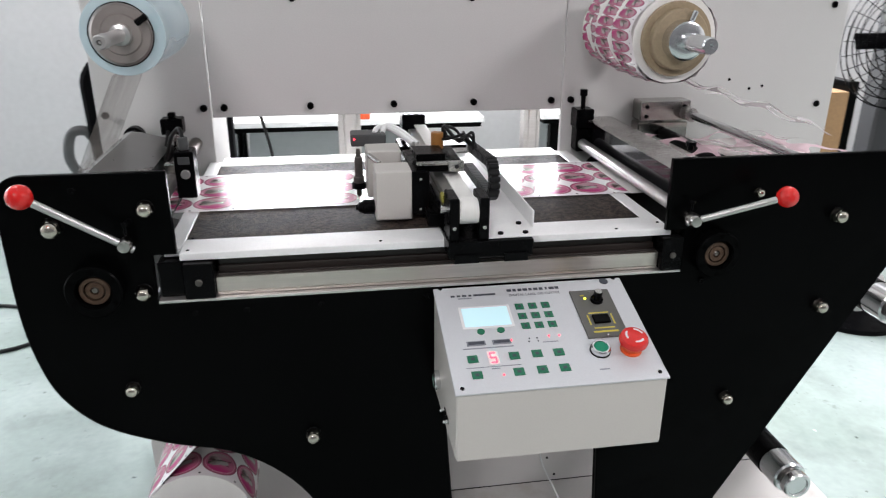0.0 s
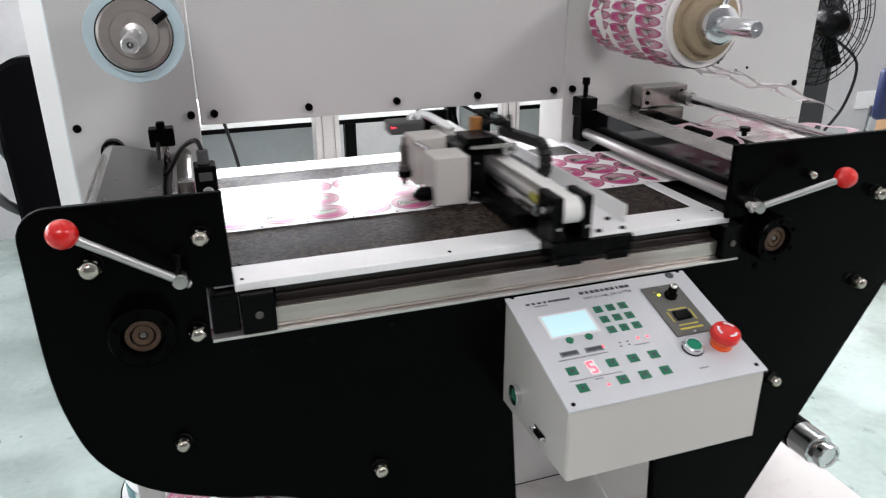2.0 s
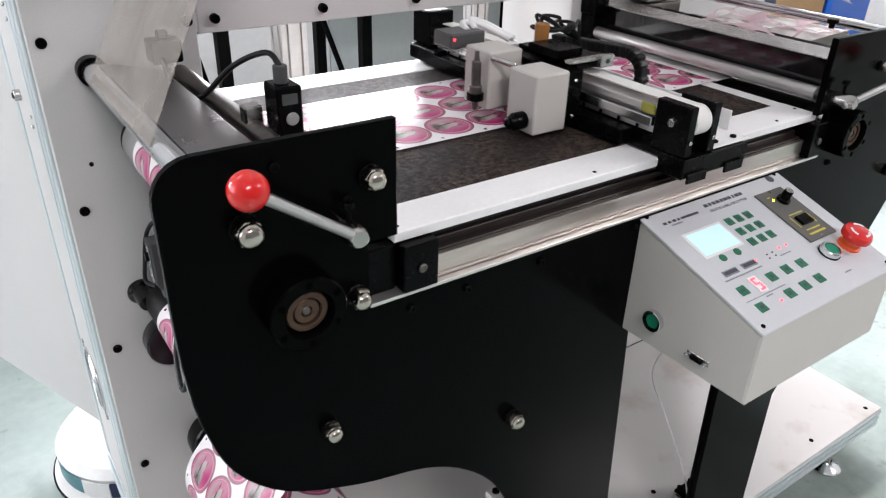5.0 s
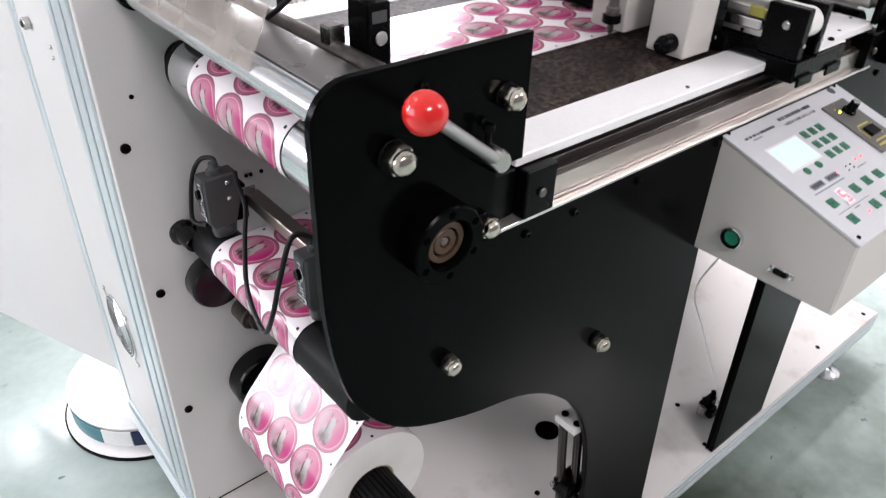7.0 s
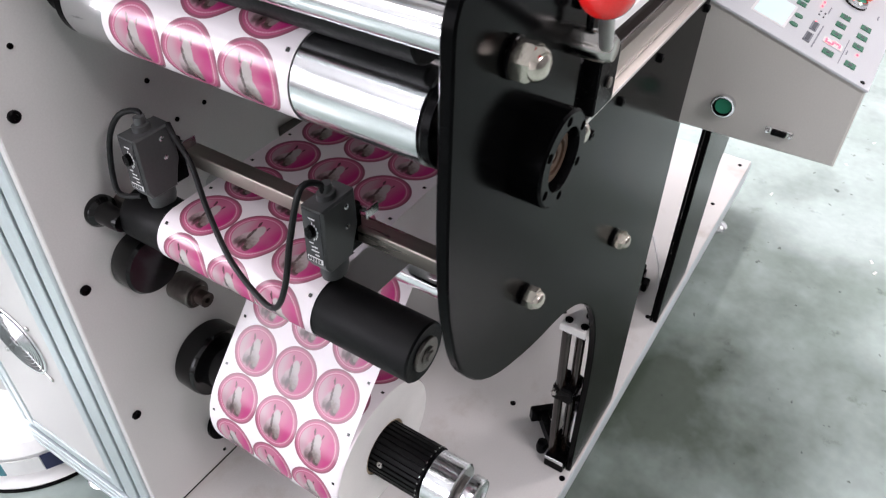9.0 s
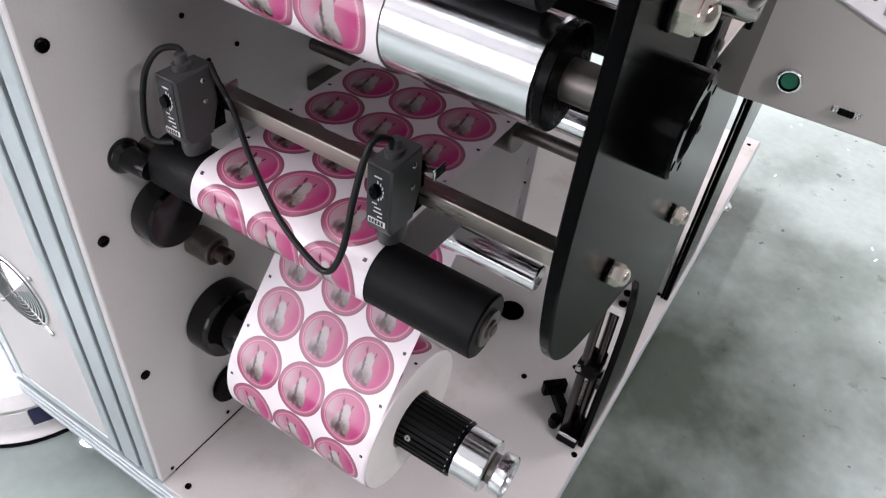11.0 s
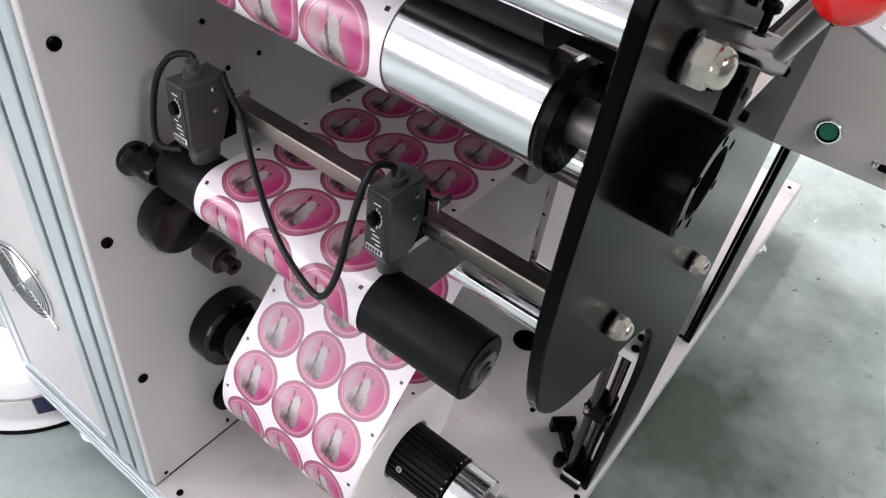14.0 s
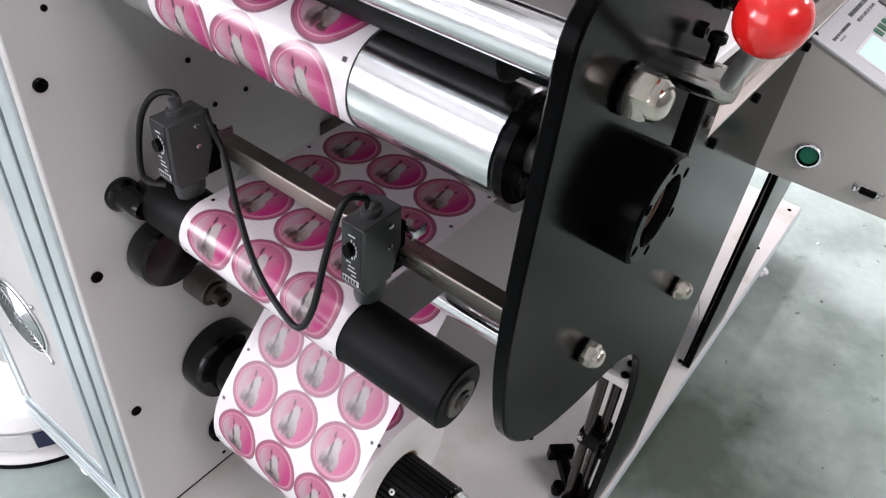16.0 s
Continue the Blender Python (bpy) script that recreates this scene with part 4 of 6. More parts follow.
# ---- parts at the take-up end ----
roller("pinch_roller", (0.568, 1.052), 0.0105, 1.048, 1.540, SATIN, "polished steel pinch roller")
roller("pinch_roller", (0.609, 0.996), 0.030, 1.075, 1.520, RUBBER, "black rubber drive roller", 0.012)
cover = part("cover", box(0.586, 0.638, 1.050, 1.540, 1.042, 1.100, 0.001), BLACK_GLOSS, mach, "glossy black cover reflecting the deck")
part("cover_lip", box(0.575, 0.640, 1.049, 1.541, 1.1005, 1.103, 0.001), STEEL, cover)
for y0, y1 in ((1.505, 1.544),):
    adj = part("pressure_screw", box(0.550, 0.588, y0, y1, 1.085, 1.125, 0.002, box(0.554, 0.584, y0 + 0.004, y1, 1.035, 1.085, 0.002)), BLACK_METAL, mach, "black pressure adjuster")
    part("screw", rod((0.569, 1.525, 1.125), (0.569, 1.525, 1.160), 0.005, 14, bm=rod((0.569, 1.525, 1.150), (0.569, 1.525, 1.164), 0.008, 16)), BLACK_METAL, adj)
bm = box(0.688, 0.800, 1.500, 1.544, 1.098, 1.140, 0.002)
box(0.688, 0.800, 1.505, 1.544, 1.050, 1.094, 0.002, bm)
brk = part("roller_bracket", bm, BRACKET, mach, "milled aluminium roller bracket")
for x, z in ((0.702, 1.128), (0.702, 1.108), (0.786, 1.128), (0.786, 1.06)):
    cap_screw(x, 1.500, z, brk, 0.004, depth=0.003)
part("guide_rod", rod((0.790, YF1, 1.114), (0.790, 1.500, 1.114), 0.0085, 22), CHROME, mach, "polished steel guide rod")
part("collar", rod((0.790, 1.470, 1.114), (0.790, 1.500, 1.114), 0.015, 24), STEEL, mach)
roller("dark_roller", (0.745, 1.070), 0.013, 1.06, 1.50, RUBBER, "black rubber roller")
part("knob", lathe((0.575, 1.060, 1.145), (0, 0, 1), [(0, 0), (0, 0.004), (0.006, 0.004), (0.007, 0.008), (0.013, 0.008), (0.013, 0)], 16), BLACK_METAL, mach)


def take_up_shaft(x, z, y0, r, label):
    s = thing("take_up_shaft", (x, YB, z), label, "shaft", "take-up shafts")
    part("expanding_body", lathe((x, y0 + 0.075, z), (0, 1, 0), [(0, 0), (0, r), (YB - y0 - 0.075, r), (YB - y0 - 0.075, 0)], 40), BLACK_METAL, s)
    part("collar", rod((x, y0 + 0.022, z), (x, y0 + 0.0745, z), r * 0.97, 36, 0.003), CHROME, s)
    part("neck", rod((x, y0 + 0.012, z), (x, y0 + 0.0215, z), r * 0.6, 24), DULL_STEEL, s)
    part("valve_cap", lathe((x, y0 + 0.012, z), (0, -1, 0), [(0, 0), (0, r * 0.8), (0.012, r * 0.8), (0.015, r * 0.72), (0.015, r * 0.6), (0.012, r * 0.55), (0.012, 0)], 32), CHROME, s)
    return s


take_up_shaft(0.856, 0.510, 1.027, 0.0330, "black expanding take-up shaft with a bright steel end")
take_up_shaft(1.040, 0.823, 1.080, 0.0330, "black expanding take-up shaft with a bright steel end")
tube_core = thing("card_core", (1.040, 1.30, 0.823), "empty cream card core on the take-up shaft", "card core")
part("tube", ring((1.040, 1.185, 0.823), (0, 1, 0), 0.0335, 0.0445, 0.25, 44), PAPER, tube_core)

# ---- control box ----
BX = (0.176, 0.462)
ctrl = thing("control_box", (0.32, 1.03, 0.79), "grey sloping control box with keypad, screen and emergency stop", "control panel")
PT, PB = Vector((0, 1.029, 0.957)), Vector((0, 0.830, 0.894))
bm = plate([(1.029, 0.790), (1.029, 0.9555), (0.830, 0.8925), (0.830, 0.793)], "x", BX[0], BX[1], 0.0025)
part("body", bm, BOX_COAT, ctrl)
down = (PB - PT)
SLOPE = math.degrees(math.atan2(PT.z - PB.z, PT.y - PB.y))
NORM = Vector((0, -math.sin(radians(SLOPE)), math.cos(radians(SLOPE))))


def on_panel(s, t, h=0.0):
    return Vector((BX[0] + s * (BX[1] - BX[0]), 0, 0)) + PT + down * t + NORM * h


def panel_matrix(s, t, h=0.0):
    return Matrix.Translation(on_panel(s, t, h)) @ Matrix.Rotation(radians(SLOPE), 4, "X")


def slab(s, t, w, d, h0, h1, bevel=0.0005, bm=None):
    """A small flat block on the panel, w across and d down its slope."""
    own = box(-w / 2, w / 2, -d / 2, d / 2, h0, h1, bevel)
    own.transform(panel_matrix(s, t))
    return join(bm, own)


def spun(s, t, profile, seg=24):
    return lathe(on_panel(s, t), NORM, profile, seg)


face = part("panel_face", slab(0.5, 0.5, BX[1] - BX[0] + 0.004, down.length + 0.003, 0.0, 0.003, 0.0006), PANEL, ctrl, "silver grey printed front panel")
H = 0.0031
for s, t in ((0.03, 0.04), (0.97, 0.04), (0.03, 0.96), (0.97, 0.955)):
    part("screw", spun(s, t, [(H, 0), (H, 0.003), (H + 0.0012, 0.0025), (H + 0.0012, 0)], 12), BLACK_METAL, ctrl)
scr = part("screen", slab(0.228, 0.350, 0.067, 0.038, H - 0.001, H + 0.0012), LCD, ctrl, "pale blue lit screen")
part("screen_frame", slab(0.228, 0.350, 0.075, 0.045, H - 0.001, H + 0.0008), WHITE_PRINT, ctrl, "white frame of the screen")
for i in range(3):
    for j in range(3):
        part("key", slab(0.412 + 0.068 * i, 0.272 + 0.095 * j, 0.0125, 0.0125, H, H + 0.001), KEY_GREEN, ctrl)
        part("key_print", slab(0.412 + 0.068 * i, 0.272 + 0.095 * j, 0.004, 0.0045, H + 0.001, H + 0.0013, 0), INK, ctrl)
for s, t in ((0.182, 0.488), (0.282, 0.486)):
    bm = spun(s, t, [(H, 0), (H, 0.0055), (H + 0.001, 0.0055), (H + 0.001, 0)], 20)
    part("key", bm, KEY_GREEN, ctrl)
for s, t in ((0.109, 0.727), (0.310, 0.722), (0.421, 0.719), (0.528, 0.721), (0.112, 0.862), (0.310, 0.860), (0.422, 0.857), (0.530, 0.856)):
    part("key", slab(s, t, 0.0145, 0.0135, H, H + 0.001), KEY_GREEN, ctrl)
    part("key_print", slab(s, t, 0.005, 0.0045, H + 0.001, H + 0.0013, 0), INK, ctrl)
for s in (0.144, 0.269):
    part("display_slot", slab(s, 0.592, 0.0265, 0.009, H, H + 0.001), INK_PALE, ctrl, "dark unlit number display")
    part("display_frame", slab(s, 0.592, 0.022, 0.005, H + 0.001, H + 0.0014, 0), INK, ctrl)
# lit seven-segment figure 5
part("digit_window", slab(0.207, 0.728, 0.0150, 0.0250, H, H + 0.0008), WHITE_PRINT, ctrl)
bm = bmesh.new()
for s, t, w, d in ((0, -0.0085, 0.0075, 0.0022), (0, 0, 0.0075, 0.0022), (0, 0.0085, 0.0075, 0.0022), (-0.0036, -0.0045, 0.0022, 0.0085), (0.0036, 0.0045, 0.0022, 0.0085)):
    own = box(s - w / 2, s + w / 2, -t - d / 2, -t + d / 2, H + 0.0008, H + 0.0014, 0)
    own.transform(panel_matrix(0.207, 0.728))
    join(bm, own)
part("lit_digit", bm, LED_RED, ctrl, "red lit figure five")
for s, t in ((0.318, 0.585), (0.508, 0.570), (0.560, 0.570), (0.235, 0.875)):
    part("indicator", spun(s, t, [(H, 0), (H, 0.0014), (H + 0.001, 0.0012), (H + 0.001, 0)], 10), LED_RED, ctrl)
for s, t in ((0.402, 0.609), (0.447, 0.609), (0.408, 0.580), (0.447, 0.580)):
    part("indicator", spun(s, t, [(H, 0), (H, 0.0012), (H + 0.001, 0.0010), (H + 0.001, 0)], 10), INK, ctrl)
for k, w in enumerate((0.007, 0.005, 0.006, 0.007, 0.005, 0.007, 0.006, 0.003, 0.008, 0.006)):
    part("print_bar", slab(0.385 + 0.0285 * k, 0.100, w, 0.0052, H, H + 0.0004, 0), INK, ctrl)
for k, w in enumerate((0.006, 0.005, 0.006, 0.004, 0.007, 0.009, 0.010, 0.008)):
    part("print_bar", slab(0.085 + 0.0300 * k, 0.127, w, 0.0036, H, H + 0.0004, 0), INK, ctrl)
for s, t, w, d in ((0.145, 0.155, 0.020, 0.0022), (0.144, 0.635, 0.040, 0.0018), (0.269, 0.635, 0.030, 0.0018), (0.508, 0.622, 0.022, 0.0015), (0.715, 0.895, 0.014, 0.0020), (0.20, 0.800, 0.075, 0.0010), (0.207, 0.818, 0.012, 0.0016)):
    part("print_bar", slab(s, t, w, d, H, H + 0.0003, 0), INK_PALE, ctrl)


def lettering(body, m, size, material, parent):
    cu = bpy.data.curves.new("lettering", "FONT")
    cu.body, cu.size, cu.align_x, cu.align_y, cu.extrude = body, size, "CENTER", "CENTER", 0.0001
    cu.materials.append(material)
    ob = new("lettering", cu)
    ob.parent = parent
    ob.matrix_basis = Matrix.Translation(-origin_of(parent)) @ m
    return ob


lettering("DIGITAL LABEL DIE CUTTER", panel_matrix(0.513, 0.152, H + 0.0002), 0.0062, INK, ctrl)
part("round_mark", spun(0.910, 0.065, [(H, 0), (H, 0.0068), (H + 0.0004, 0.0068), (H + 0.0004, 0)], 24), INK, ctrl)
mod = part("regulator_plate", slab(0.802, 0.392, 0.060, 0.098, H, H + 0.0022), surface("grey_brown_plate", (0.10, 0.098, 0.09), 0.45, vary=0.1, bump=0.01), ctrl, "dark grey speed regulator plate")
part("regulator_knob", spun(0.821, 0.270, [(H, 0), (H + 0.002, 0.0095), (H + 0.006, 0.0092), (H + 0.007, 0.0070), (H + 0.019, 0.0062), (H + 0.020, 0.0055), (H + 0.020, 0)], 28), BLACK_METAL, mod)
part("knob_cap", spun(0.821, 0.270, [(H + 0.0201, 0), (H + 0.0201, 0.0054), (H + 0.0206, 0.0054), (H + 0.0206, 0)], 20), STEEL, mod)
part("pilot_light", spun(0.763, 0.246, [(H + 0.002, 0), (H + 0.002, 0.0018), (H + 0.004, 0.0014), (H + 0.004, 0)], 12), LED_YELLOW, mod)
part("socket", slab(0.800, 0.462, 0.024, 0.016, H + 0.002, H + 0.006), BLACK_METAL, mod)
for s, t, w, d in ((0.738, 0.46, 0.002, 0.020), (0.862, 0.46, 0.002, 0.020), (0.800, 0.395, 0.030, 0.002), (0.800, 0.540, 0.030, 0.002), (0.80, 0.575, 0.036, 0.003), (0.755, 0.215, 0.006, 0.002)):
    part("print_bar", slab(s, t, w, d, H + 0.0022, H + 0.0026, 0), YELLOW_PRINT, mod)
for s, t in ((0.80, 0.175), (0.80, 0.61)):
    part("screw", spun(s, t, [(H, 0), (H + 0.002, 0.0022), (H + 0.0032, 0.0018), (H + 0.0032, 0)], 10), STEEL, mod)
btn = part("push_button", spun(0.730, 0.735, [(H, 0), (H, 0.0145), (H + 0.002, 0.0145), (H + 0.002, 0)], 32), RUBBER, ctrl, "green push button in a bright bezel")
part("bezel", lathe(on_panel(0.730, 0.735), NORM, [(H + 0.002, 0.0098), (H + 0.002, 0.0138), (H + 0.007, 0.0132), (H + 0.0085, 0.0118), (H + 0.0085, 0.0100), (H + 0.002, 0.0098)], 32), CHROME, btn)
part("cap", spun(0.730, 0.735, [(H + 0.002, 0), (H + 0.002, 0.0097), (H + 0.0075, 0.0095), (H + 0.0082, 0.0085), (H + 0.0082, 0)], 28), GREEN, btn)
est = part("emergency_stop", spun(0.882, 0.745, [(H, 0), (H, 0.0150), (H + 0.003, 0.0150), (H + 0.004, 0.0125), (H + 0.014, 0.0120), (H + 0.016, 0.0110), (H + 0.016, 0)], 32), ORANGE, ctrl, "red mushroom emergency stop button")
part("mushroom", spun(0.882, 0.745, [(H + 0.014, 0), (H + 0.014, 0.0170), (H + 0.016, 0.0196), (H + 0.021, 0.0200), (H + 0.025, 0.0180), (H + 0.0275, 0.0120), (H + 0.028, 0)], 36), RED, est)
bm = bmesh.new()
for a0 in (20, 140, 260):
    for k in range(6):
        t = radians(a0 + k * 11)
        own = box(-0.0012, 0.0012, -0.0012, 0.0012, H + 0.0262, H + 0.0279, 0)
        own.transform(panel_matrix(0.882, 0.745) @ Matrix.Translation((0.0118 * math.cos(t), 0.0118 * math.sin(t), 0)))
        join(bm, own)
part("arrow_marks", bm, WHITE_PRINT, est)
# on the box's side
sb = part("side_button", ring((BX[0], 0.972, 0.833), (-1, 0, 0), 0.0120, 0.0146, 0.0085, 36), CHROME, ctrl, "green push button in a slim bright bezel")
part("gasket", ring((BX[0], 0.972, 0.833), (-1, 0, 0), 0.0105, 0.0119, 0.0070, 36), BLACK_METAL, sb)
part("cap", lathe((BX[0], 0.972, 0.833), (-1, 0, 0), [(0, 0), (0, 0.0104), (0.0050, 0.0103), (0.0060, 0.0095), (0.0060, 0)], 28), GREEN, sb)
con = part("serial_socket", box(BX[0] - 0.0018, BX[0], 0.884, 0.917, 0.8135, 0.8220, 0.0008), STEEL, ctrl, "small bright serial socket")
part("socket_face", box(BX[0] - 0.0070, BX[0] - 0.0019, 0.8915, 0.9095, 0.8140, 0.8215, 0.0015), BLACK_METAL, con)
for y in (0.887, 0.914):
    part("screw", rod((BX[0] - 0.0018, y, 0.8178), (BX[0] - 0.0085, y, 0.8178), 0.0024, 6), CHROME, con)
part("thin_cable", hose([(0.372, 1.020, 0.792), (0.376, 1.075, 0.66), (0.386, 1.105, 0.565), (0.430, 1.090, 0.460), (0.483, 1.050, 0.297), (0.512, 1.034, 0.152)], 0.0016, 8), WHITE_PRINT, ctrl, "thin white cable hanging from the box")

# ---- mark sensors over the idler ----
def mark_sensor(x, y, z, hang, cable_points):
    s = thing("mark_sensor", (x, y, z), "grey mark sensor with a dial, on a square bar", "sensor", "mark sensors")
    prof = [(-0.021, 0.088), (0.019, 0.088), (0.021, 0.050), (0.015, 0.034), (0.012, 0.024), (-0.016, 0.024), (-0.021, 0.032)]
    part("housing", plate([(x + a, z + b) for a, b in prof], "y", y - 0.0155, y + 0.0155, 0.002), GREY_PLASTIC, s)
    part("nozzle", lathe((x, y, z + 0.025), (0, 0, -1), [(0, 0), (0, 0.0135), (0.004, 0.0145), (0.010, 0.0145), (0.016, 0.0130), (0.016, 0)], 28), GREY_PLASTIC, s)
    part("cable_gland", lathe((x - 0.002, y, z + 0.0875), (0, 0, 1), [(0, 0), (0, 0.009), (0.006, 0.009), (0.007, 0.006), (0.014, 0.0055), (0.014, 0)], 24), GREY_PLASTIC, s)
    st = part("sticker", box(x - 0.0217, x - 0.0212, y - 0.0125, y + 0.0125, z + 0.034, z + 0.086, 0), STICKER, s, "black printed label with a dial")
    part("dial", lathe((x - 0.0217, y + 0.001, z + 0.066), (-1, 0, 0), [(0, 0), (0, 0.0062), (0.004, 0.0058), (0.004, 0)], 20), BLACK_METAL, st)
    bm = bmesh.new()
    for k in range(7):
        t = radians(-70 + k * 25)
        own = box(x - 0.0220, x - 0.0217, -0.0007, 0.0007, -0.0012, 0.0012, 0)
        for v in own.verts:
            yy, zz = v.co.y, v.co.z
            v.co.y = y + 0.001 - 0.0082 * math.cos(t) + yy
            v.co.z = z + 0.066 + 0.0082 * math.sin(t) + zz
        join(bm, own)
    for k, (y0, y1) in enumerate(((-0.007, -0.001), (-0.007, 0.004), (-0.005, 0.003), (0.000, 0.006))):
        box(x - 0.0220, x - 0.0217, y + y0, y + y1, z + 0.0420 + 0.0036 * k, z + 0.0430 + 0.0036 * k, 0, bm)
    box(x - 0.0220, x - 0.0217, y - 0.0110, y + 0.0105, z + 0.0345, z + 0.0395, 0, bm)
    box(x - 0.0220, x - 0.0217, y - 0.005, y + 0.004, z + 0.078, z + 0.0792, 0, bm)
    part("print_bar", bm, WHITE_PRINT, st)
    bm = bmesh.new()
    for k in range(5):                                      # dark bars on the pale strip at the foot
        box(x - 0.0223, x - 0.0220, y - 0.0085 + 0.0038 * k, y - 0.0060 + 0.0038 * k, z + 0.0353, z + 0.0387, 0, bm)
    part("print_bar", bm, STICKER, st)
    for b in (0.078, 0.058):
        part("screw", rod((x + 0.006, y - 0.0155, z + b), (x + 0.006, y - 0.0185, z + b), 0.0026, 10), CHROME, s)
    part("clamp", box(x + 0.0135, x + 0.0285, y - 0.012, y + 0.012, z + 0.024, z + 0.068, 0.001), BLACK_METAL, s)
    part("wing_screw", rod((x + 0.026, y - 0.012, z + 0.062), (x + 0.026, y - 0.030, z + 0.066), 0.0028, 10, bm=box(x + 0.018, x + 0.034, y - 0.032, y - 0.029, z + 0.061, z + 0.071, 0.0008)), CHROME, s)
    part("cable", hose([tuple(a + b for a, b in zip(p, hang)) for p in cable_points], 0.0032, 10), CABLE, s, "black sensor cable")
    for ch in s.children_recursive:                     # the housing is taller than it is wide
        if ch.name.split(".")[0] != "cable":
            for v in ch.data.vertices:
                v.co.z = 0.0567 + (v.co.z - 0.050) * (1.16 if v.co.z > 0.050 else 1.26)
                v.co.x = -0.0215 + (v.co.x + 0.0215) * 1.2
                v.co.y = v.co.y * 0.86
    return s


mark_sensor(-0.295, 1.217, 0.773, (-0.007, -0.008, 0.005), [(-0.29, 1.225, 0.876), (-0.294, 1.226, 0.888), (-0.312, 1.232, 0.889), (-0.328, 1.236, 0.842), (-0.343, 1.236, 0.794), (-0.349, 1.248, 0.763), (-0.347, 1.273, 0.764), (-0.335, 1.319, 0.781), (-0.305, 1.378, 0.801), (-0.278, 1.424, 0.824), (-0.276, 1.444, 0.850), (-0.272, 1.456, 0.862)])
mark_sensor(-0.305, 1.459, 0.767, (-0.008, -0.009, -0.001), [(-0.294, 1.468, 0.876), (-0.291, 1.474, 0.886), (-0.302, 1.49, 0.882), (-0.311, 1.505, 0.855), (-0.318, 1.51, 0.812), (-0.323, 1.5, 0.788), (-0.314, 1.475, 0.79)])

# ---- reading head over the deck ----
eye = thing("deck_sensor", (-0.196, 1.235, 1.05), "small black registration sensor with a round grey dial", "sensor")
part("housing", box(-0.210, -0.180, 1.225, 1.262, 1.052, 1.128, 0.002), BLACK_METAL, eye)
part("gland", rod((-0.196, 1.244, 1.128), (-0.196, 1.244, 1.148), 0.008, 18), GREY_PLASTIC, eye)
part("label_plate", box(-0.204, -0.186, 1.2244, 1.2252, 1.108, 1.120, 0), GREY_PLASTIC, eye)
part("dial", rod((-0.194, 1.225, 1.092), (-0.194, 1.222, 1.092), 0.0075, 20), SATIN, eye, "pale round dial")
part("cable", hose([(-0.196, 1.244, 1.146), (-0.203, 1.262, 1.158), (-0.225, 1.310, 1.135), (-0.250, 1.370, 1.085), (-0.262, 1.420, 1.080), (-0.262, 1.470, 1.110), (-0.258, 1.49, 1.13)], 0.0034, 10), CABLE, eye, "black sensor cable")
part("cross_rod", rod((-0.225, 1.070, 1.072), (-0.225, 1.535, 1.072), 0.0125, 24), DULL_STEEL, eye, "grey steel cross rod")
part("cross_rod", rod((-0.252, 1.050, 1.060), (-0.252, 1.535, 1.060), 0.0070, 20), DULL_STEEL, eye)
part("clamp", box(-0.234, -0.212, 1.262, 1.280, 1.055, 1.100, 0.002), STEEL, eye, "bright steel clamp")
part("clamp", box(-0.275, -0.235, 1.470, 1.500, 1.104, 1.134, 0.002, box(-0.262, -0.248, 1.478, 1.492, 1.134, 1.144, 0.002)), BLACK_METAL, eye)
part("upright", rod((-0.252, 1.485, 1.03), (-0.252, 1.485, 1.10), 0.006, 16), STEEL, eye)

# ---- film, rolls and web ----
WY0 = 1.216
ROLL_SKEW = -0.0140                                      # the roll sits a little nearer than the rest of the web


def web_path():
    """The web's way in the x-z plane round the rollers, as (x, z) points with even spacing, from the roll to the deck."""
    circles = [(C_ROLL, R_ROLL, -1), (C_IDLE, R_IDLE, 1), (C_BLACK, R_BLACK, -1), (C_TURN, R_TURN, -1), (C_LOW, R_LOW, 1), (C_UP, R_UP, 1), (C_MAIN, R_MAIN, -1), ((0.90, C_MAIN[1]), R_MAIN, -1)]
    pts, arrive = [], None
    for (c0, r0, s0), (c1, r1, s1) in zip(circles, circles[1:]):
        # tangent line: s = -1 runs clockwise round the centre (printed side out), +1 the other way
        dx, dz = c1[0] - c0[0], c1[1] - c0[1]
        d = math.hypot(dx, dz)
        base = math.atan2(dz, dx)
        k0, k1 = -s0 * r0, -s1 * r1                       # signed offset to the left of the way
        tilt = math.asin((k1 - k0) / d)
        a = base + tilt
        n = (-math.sin(a), math.cos(a))
        p = (c0[0] + n[0] * k0, c0[1] + n[1] * k0)
        q = (c1[0] + n[0] * k1, c1[1] + n[1] * k1)
        a_out = math.atan2(p[1] - c0[1], p[0] - c0[0])
        if arrive is None:
            arrive = a_out + 1.2
        sweep = (a_out - arrive) * s0 % (2 * math.pi)
        steps = max(2, int(sweep / 0.03))
        for i in range(steps):
            t = arrive + s0 * sweep * i / steps
            pts.append((c0[0] + r0 * math.cos(t), c0[1] + r0 * math.sin(t)))
        steps = max(2, int(math.dist(p, q) / 0.002))
        for i in range(steps):
            pts.append((p[0] + (q[0] - p[0]) * i / steps, p[1] + (q[1] - p[1]) * i / steps))
        arrive = math.atan2(q[1] - c1[1], q[0] - c1[0])
    return np.array(pts)


PATH_XZ = web_path()
ARC = np.concatenate([[0], np.cumsum(np.hypot(*np.diff(PATH_XZ, axis=0).T))])
S_ROLL = 1.2 * R_ROLL                                     # length still lying on the roll at the start


